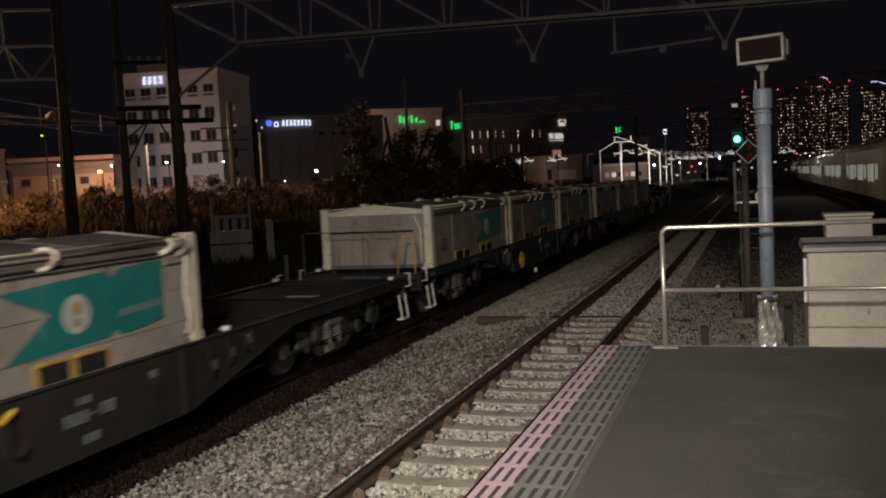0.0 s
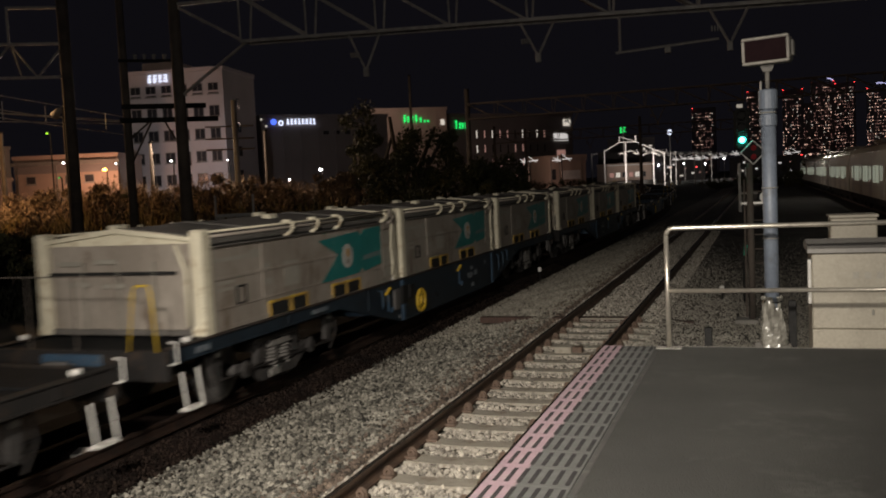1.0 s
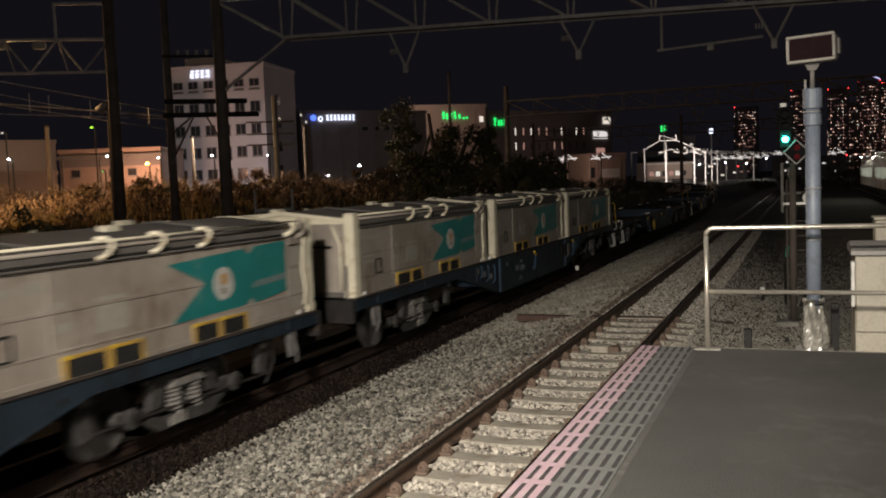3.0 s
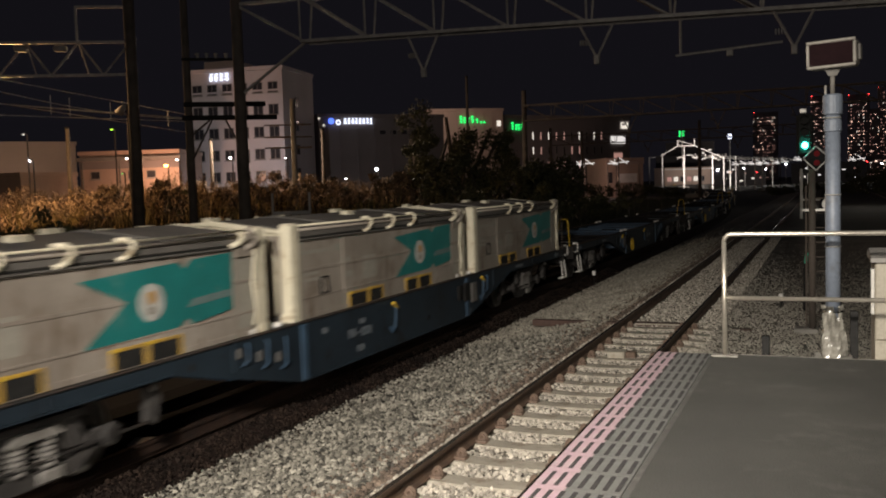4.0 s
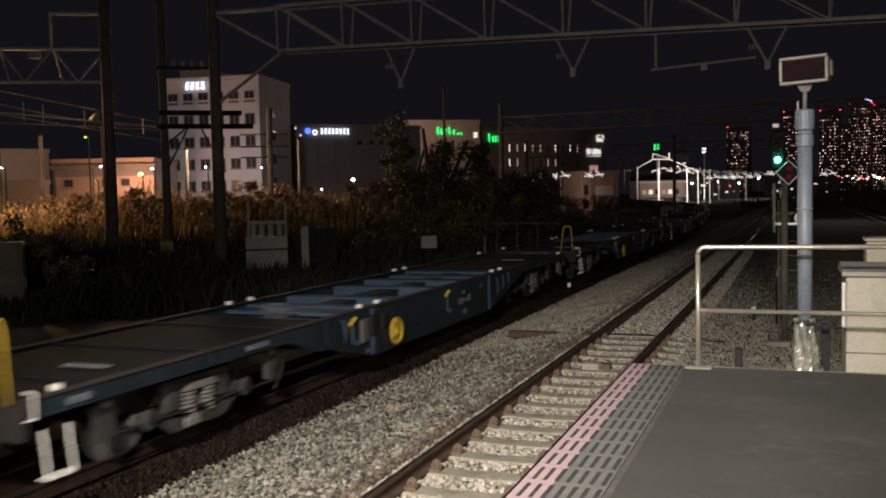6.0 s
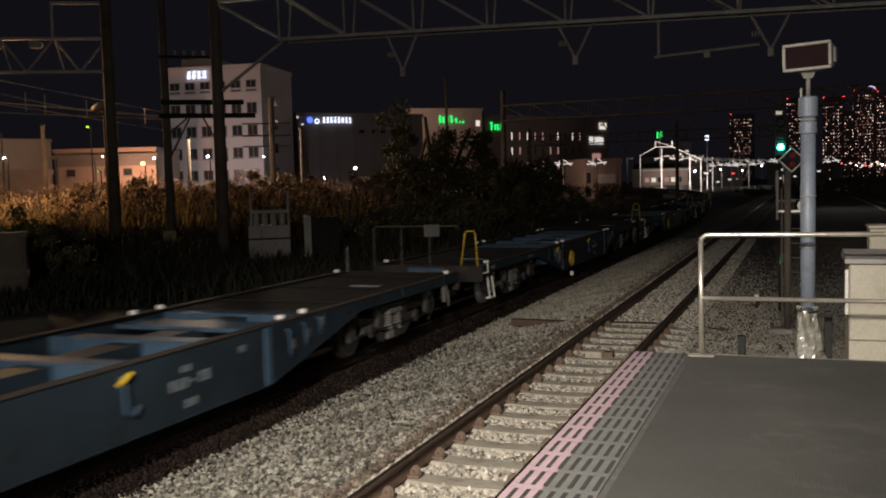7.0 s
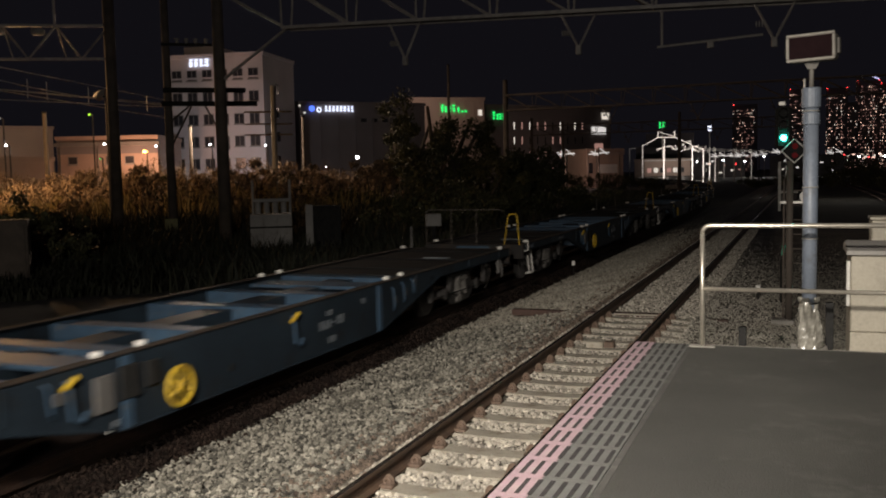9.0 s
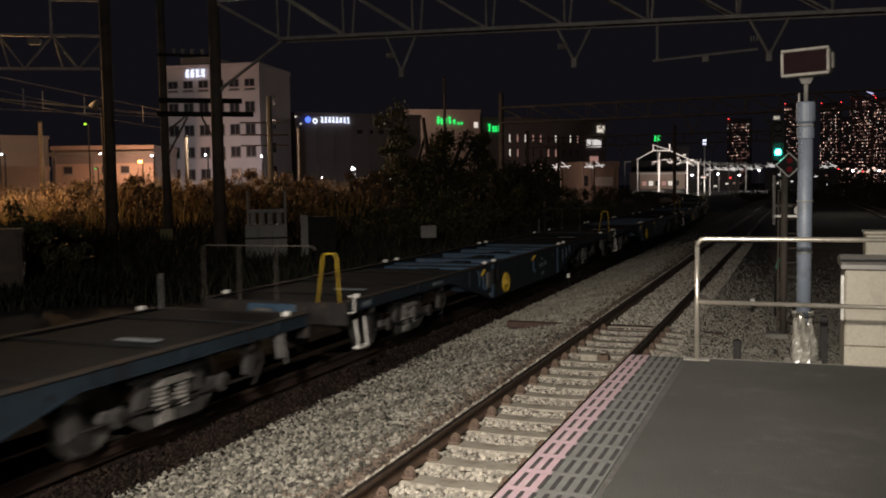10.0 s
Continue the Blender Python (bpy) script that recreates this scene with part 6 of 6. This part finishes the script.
def station_yard():
    rng = random.Random(31)
    rows = ((214, -31.5, -28.0, -24.3, -18.0, 8.2, 7.0), (238, -31.0, -27.5, -23.5, -17.5, 8.4, 7.6), (262, -29.0, -26.0, -21.0, -15.5, 8.4, 7.8), (290, -25.5, -21.5, -17.5, -11.5, 8.6, 8.0), (325, -22.0, -18.5, -14.0, -8.5, 8.8, 8.4), (365, -17.0, -13.0, -9.0, -3.0, 9.0, 8.6))
    for n, (y, x0, xa, xb, x1, h, h1) in enumerate(rows):
        s = thing("station_gantry", "floodlit white catenary portal in the distant station yard", "gantry", pose(0, y, 0), "station portals")
        peak = h + 1.9
        top = [(x0, h), (xa, peak), (xb, peak - 0.1), (x1, h1)]
        for lx, lh in (((x0, h), (xa + 1.4, peak - 0.6), (x1, h1)), ((x1, h1),), ((xb, h),), ((x1, h1),), ((x0, h),), ((x1, h1),))[n]:
            # Behind the first portal, darker steel on legs and beams imitates dimmer floodlight.
            part("leg", B(lx - 0.085, lx + 0.085, -0.085, 0.085, GROUND, lh + 0.3), WHITESTEEL if n == 0 else STEEL, s)
        if n == 0:
            for p, q in zip(top[:-1], top[1:]):
                part("beam", Shape().tube([(p[0], 0, p[1]), (q[0], 0, q[1])], 0.1, 6), WHITESTEEL, s)
            for lx in (xa, xb):
                part("finial", B(lx - 0.1, lx + 0.1, -0.1, 0.1, peak, peak + 1.4), WHITESTEEL, s)
            part("stay", Shape().tube([(xa, 0, peak + 1.3), (xb, 0, peak)], 0.07, 6), WHITESTEEL, s)
        else:
            part("beam", Shape().tube([(x0 + 2.0, 0, h + 0.3), (x1, 0, h1)], 0.07, 6), STEEL, s)
        for i in range(4 if n == 0 else 7):
            f = 0.3 + 0.7 * (i + 0.5) / (4 if n == 0 else 7) + rng.uniform(-0.05, 0.05)
            x, z = x0 + (x1 - x0) * f, h - 0.2 + (h1 - h) * f
            for k in range(3):
                a, d = rng.uniform(-1.5, 1.5), rng.uniform(-0.9, 0.9)
                part("cantilever", Shape().tube([(x, -0.3, z - 0.1), (x + a * 0.5, -0.8, z + d * 0.2), (x + a, -1.4, z + d)], rng.uniform(0.05, 0.11), 5), WHITESTEEL, s)
    for x, top in ((-34.3, 7.8), (-26.6, 8.0), (-20.3, 7.9)):
        s = thing("station_mast", "slim floodlit white mast in the distant station yard", "mast", pose(x, 213, GROUND))
        part("shaft", B(-0.1, 0.1, -0.1, 0.1, 0, top - GROUND), WHITESTEEL, s)
        part("bracket", Shape().tube([(0, 0, top - GROUND - 0.2), (1.4, 0, top - GROUND - 0.1)], 0.07, 6), WHITESTEEL, s)
    for az, d in ((-13.78, 172), (-11.73, 170), (-4.7, 240), (-3.8, 236), (-3.4, 250), (-2.4, 236), (-1.2, 200), (1.67, 230)):
        x, y = polar(az, d)
        s = thing("glowing_bracket", "small catenary bracket on a mast, arms glowing in place of floodlight", "bracket", pose(x, y, GROUND))
        part("mast", Shape().tube([(0, 0, 0), (0, 0, 7.5)], 0.14, 8), POLE, s)
        for a, b in (((-1.8, 6.3), (1.9, 6.6)), ((-1.5, 6.9), (0, 6.0)), ((0.2, 7.3), (1.6, 6.2)), ((-0.8, 6.0), (-0.6, 7.1))):
            # Arms emit by themselves, standing in for floodlight falling on the steel.
            part("arm", Shape().tube([(a[0], 0, a[1]), (b[0], 0, b[1])], 0.09, 6), G_PANEL, s)
    pf = thing("far_platform", "distant floodlit concrete platform end", "platform", pose(-33, 240, GROUND))
    part("slab", B(-4, 4, 0, 60, 0, 1.4, 0.05), KERB, pf)
    for k in range(15):
        street_lamp(2.4 + 0.27 * k, 0.42 + 0.3 * rng.random(), 340, rng.uniform(0.25, 0.5), (G_WIN, G_WARMWIN, G_LAMP, G_WARMWIN, G_RED)[k % 5], "small distant yard lamp beyond the sidings")
    mound = thing("pale_mound", "low pale concrete slab beside the far tracks", "slab", pose(-14.5, 150, GROUND))
    part("slab", B(-3, 3.5, -2, 4, 0, 0.75, 0.2), KERB, mound)
    for az, el, c in ((3.3, 0.55, G_WIN), (3.7, 0.5, G_WARMWIN), (4.1, 0.6, G_WIN), (4.5, 0.5, G_WARMWIN), (4.9, 0.62, G_RED), (2.2, 0.7, G_RED), (5.4, 0.55, G_WIN), (-2.1, 0.7, G_LAMP), (-4.4, 0.55, G_LAMP), (-5.9, 0.5, G_LAMP), (-3.2, 0.45, G_LAMP), (-2.9, 1.0, G_WIN), (-5.2, 0.35, G_WARMWIN), (-3.7, 0.3, G_RED), (0.4, 0.6, G_LAMP)):
        street_lamp(az, el, 330, 0.28 if c in (G_RED, G_LAMP) else 0.5, c, "small distant yard lamp")


# ---- everything in place ----
railing()
display_pole()
cabinets()
signal()
trackside()
gantry("catenary_gantry", -15.9, 12.2, 31.5, 8.28, 7.45, 1.7, 10, [(-10.9, 1.35), (-4.4, 1.2), (1.93, 1.2)], GANTRY, [(-19.05, 13.5), (12.4, 10.5)], 0.058, "weathered steel lattice catenary gantry spanning the tracks")
# The two farther gantries take the darker pole colour in place of weak light.
gantry("catenary_gantry", -21, 14.0, 76, 7.9, 7.9, 1.3, 14, [(-12, 1.3), (-5, 1.3), (1, 1.3)], POLE, [(-21, 10.5), (14.2, 10.5)], 0.05, "second dark lattice gantry farther along the tracks")
gantry("catenary_gantry", -34, 4, 130, 8.0, 8.0, 1.3, 12, [(-20, 1.3), (-8, 1.3)], POLE, [(-34, 10.5), (-13, 10.5), (4, 10.5)], 0.06, "third dark lattice gantry in the distance")
kb = thing("gantry_brace", "diagonal knee braces tying the gantry to its pole", "brace", pose(0, 31.5, 0))
part("top_tie", Shape().box(0, 3.2, -0.06, 0.06, -0.06, 0.06, 0, pose(-19.05, 0, 10.06, 0, 1.5, 0)), GANTRY, kb)
part("upper_brace", Shape().tube([(-18.9, 0, 9.95), (-15.9, 0, 8.3)], 0.06, 6), GANTRY, kb)
part("knee_brace", Shape().tube([(-15.9, 0, 8.28), (-18.9, 0, 6.5)], 0.06, 6), GANTRY, kb)
sb = thing("registration_bar", "thin horizontal steel bar hung below the gantry", "bar", pose(0, 31.2, 0))
part("drop_rod", Shape().tube([(-1.55, 0, 7.75), (-1.55, 0, 6.55)], 0.045, 6), GANTRY, sb)
part("bar", Shape().tube([(-1.7, 0, 6.55), (1.6, 0, 6.72)], 0.045, 6), GANTRY, sb)
part("clamp", B(-0.1, 0.1, -0.1, 0.1, 6.4, 6.6, 0.02), GANTRY, sb)
utility_pole()
left_gantry()
trackside_cabinets()
blades("reeds", 30000, reed_belt, 1.7, 3.2, 0.035, BLADE, "tall dry brown reeds in a trackside belt", 11)
plumes(5200, 12)
# Both weed belts carry the shade before the reeds in their leaf colour.
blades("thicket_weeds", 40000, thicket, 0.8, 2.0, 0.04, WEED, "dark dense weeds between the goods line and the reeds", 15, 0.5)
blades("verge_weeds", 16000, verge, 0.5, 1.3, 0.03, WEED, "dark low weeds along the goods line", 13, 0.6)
for az, d, h, r, n, sd, nm in ((-21.6, 60, 9.0, 3.8, 9500, 1, "tree"), (-23.7, 63, 8.2, 3.2, 7000, 21, "tree"), (-20.0, 60, 6.0, 3.0, 6000, 2, "bush"), (-17.4, 62, 5.8, 2.8, 5600, 3, "bush"), (-24.4, 66, 5.4, 2.4, 4000, 4, "bush"), (-19.0, 54, 3.6, 2.6, 3800, 5, "bush"),
                             (-15.2, 62, 4.2, 2.6, 4200, 6, "bush"), (-22.5, 52, 2.9, 2.6, 3600, 7, "bush"), (-14.0, 66, 2.5, 2.2, 2800, 8, "bush"), (-26.2, 54, 2.4, 2.0, 2600, 9, "bush"), (-16.5, 54, 2.5, 2.4, 3000, 10, "bush"),
                             (-12.7, 74, 1.9, 2.0, 2000, 11, "bush"), (-45.0, 33, 2.0, 1.5, 2600, 12, "bush"), (-25, 44, 1.9, 2.4, 2600, 13, "bush"), (-20.5, 46, 2.0, 2.6, 2600, 14, "bush"), (-38.5, 58, 3.2, 2.0, 2600, 15, "bush"), (-33.5, 60, 3.3, 2.0, 2600, 16, "bush"), (-29, 60, 3.2, 2.0, 2600, 17, "bush"), (-48, 42, 2.4, 2.0, 2400, 18, "bush")):
    bush(az, d, h, r, n, sd, "dark leafy tree at the trackside" if nm == "tree" else "dark overgrown bush at the trackside", nm)
for k in range(22):
    bush(-43.5 + 0.86 * k + 0.5 * math.sin(k * 5.1), 55 + 9 * ((k * 7) % 5) / 4, 3.0 + 1.1 * math.sin(k * 2.3) ** 2, 1.5 + 0.5 * math.sin(k * 1.7) ** 2, 2600, 60 + k, "withered brown shrub rising among dry reeds", "bush", SHRUB)
for az, d, h, r, sd in ((2.6, 150, 3.4, 4.0, 91), (3.4, 136, 3.8, 4.0, 92), (4.3, 130, 3.6, 4.2, 93), (5.2, 140, 4.0, 4.4, 94), (6.2, 150, 4.0, 4.4, 95)):
    bush(az, d, h, r, 3000, sd, "dark bush beyond the sidings")
for az, h, sd in ((-14.2, 3.4, 101), (-12.9, 3.0, 102), (-11.7, 2.7, 103), (-10.4, 2.6, 104), (-8.8, 1.6, 105), (-2.6, 1.5, 106), (-0.9, 1.8, 107), (0.9, 1.8, 108)):
    bush(az, 160, h, 3.2, 2400, sd, "dark low bush beyond the bend of the line")
town()
towers()
for az, el, d, s, m, tx in ((-35.4, 2.14, 100, 0.26, G_LAMP, "white street lamp before the office"), (-26.56, 1.23, 90, 0.36, G_LAMP, "bright white yard lamp on a post"), (-28.49, 0.69, 95, 0.2, G_LAMP, "white yard lamp on a post"), (-24.31, 0.58, 90, 0.24, G_WIN, "warm yard lamp on a post"),
                            (-39.15, 1.77, 110, 0.55, G_ORANGE, "orange sodium lamp on a post"), (-41.34, 2.23, 105, 0.22, G_LAMP, "white yard lamp on a post"), (-46.78, 3.68, 90, 0.26, G_WIN, "warm street lamp on a post"), (-46.53, 2.2, 90, 0.2, G_LAMP, "white street lamp on a post"),
                            (-38.5, 2.09, 105, 0.24, G_LAMP, "white street lamp on a post"), (-41.63, 1.38, 105, 0.22, G_SIGNGREEN, "small green lamp on a post"), (-32.11, 2.05, 105, 0.18, G_LAMP, "white wall lamp by the office"), (-42.08, 3.93, 95, 0.32, G_LIME, "yellow-green lamp on a mast")):
    street_lamp(az, el, d, s * 0.42, m, tx)
station_yard()

# ---- trains ----
CENTRES = [6.0, 26.5, 47.15, 67.8] + [88.86 + 20.76 * i for i in range(11)]
# distance run along the line: the train gathers speed from 8.2 to 8.9 m/s
RUN = [(0.0, 0.2), (0.5, 4.2), (1.0, 8.32), (1.5, 12.54), (2.0, 16.78), (2.5, 21.08), (3.0, 25.41), (3.5, 29.78), (4.0, 34.2)] + [(4.5 + 0.5 * i, 38.665 + 4.465 * i) for i in range(12)]
grimy = wagon(BROWN, BROWN, BROWN, "grime-dark bogie container flat wagon, partly empty")
blue = wagon(BLUE, LTBLUE, RUSTLIP, "dusty blue bogie container flat wagon", False)
empty = wagon(BLUE, LTBLUE, RUSTLIP, "dusty blue bogie container flat wagon with empty deck", False, (1,))
first_box = container()
WAGONS = [(grimy, CENTRES[0])]
for i, s in enumerate(CENTRES[1:]):
    src = blue if i < 2 else empty
    w = src if i in (0, 2) else copy_thing(src, pose(0, 0, 0))
    WAGONS.append((w, s))
BOXES = []
for k, s in enumerate((6.34, 20.5, 26.78, 33.23, 40.5, 47.1, 53.63)):
    BOXES.append((first_box if k == 0 else copy_thing(first_box, pose(0, 0, 0)), s))
first_car = rail_car()
CARS = [(first_car if k == 0 else copy_thing(first_car, pose(0, 0, 0)), 155.2 - 20.0 * k) for k in range(8)]
edge_tiles()


def on_line(y, z, turn=0.0):
    dx, slope = bend(y)
    return pose(TRAIN_X + dx, y, z, 0, 0, turn + math.degrees(math.atan(-slope)))


def motions():
    for i, (w, s) in enumerate(WAGONS):
        walk(w, [(t, on_line(s - run, TRAIN_Z, 180.0 if i == 2 else 0.0)) for t, run in RUN])
    for b, s in BOXES:
        walk(b, [(t, on_line(s - run, TRAIN_Z + 1.022)) for t, run in RUN])
    for c, s in CARS:
        walk(c, [(t, pose(9.58, s - 20.0 * t, -0.2)) for t in (0.0, 2.5, 5.0, 7.5, 10.0)])


motions()
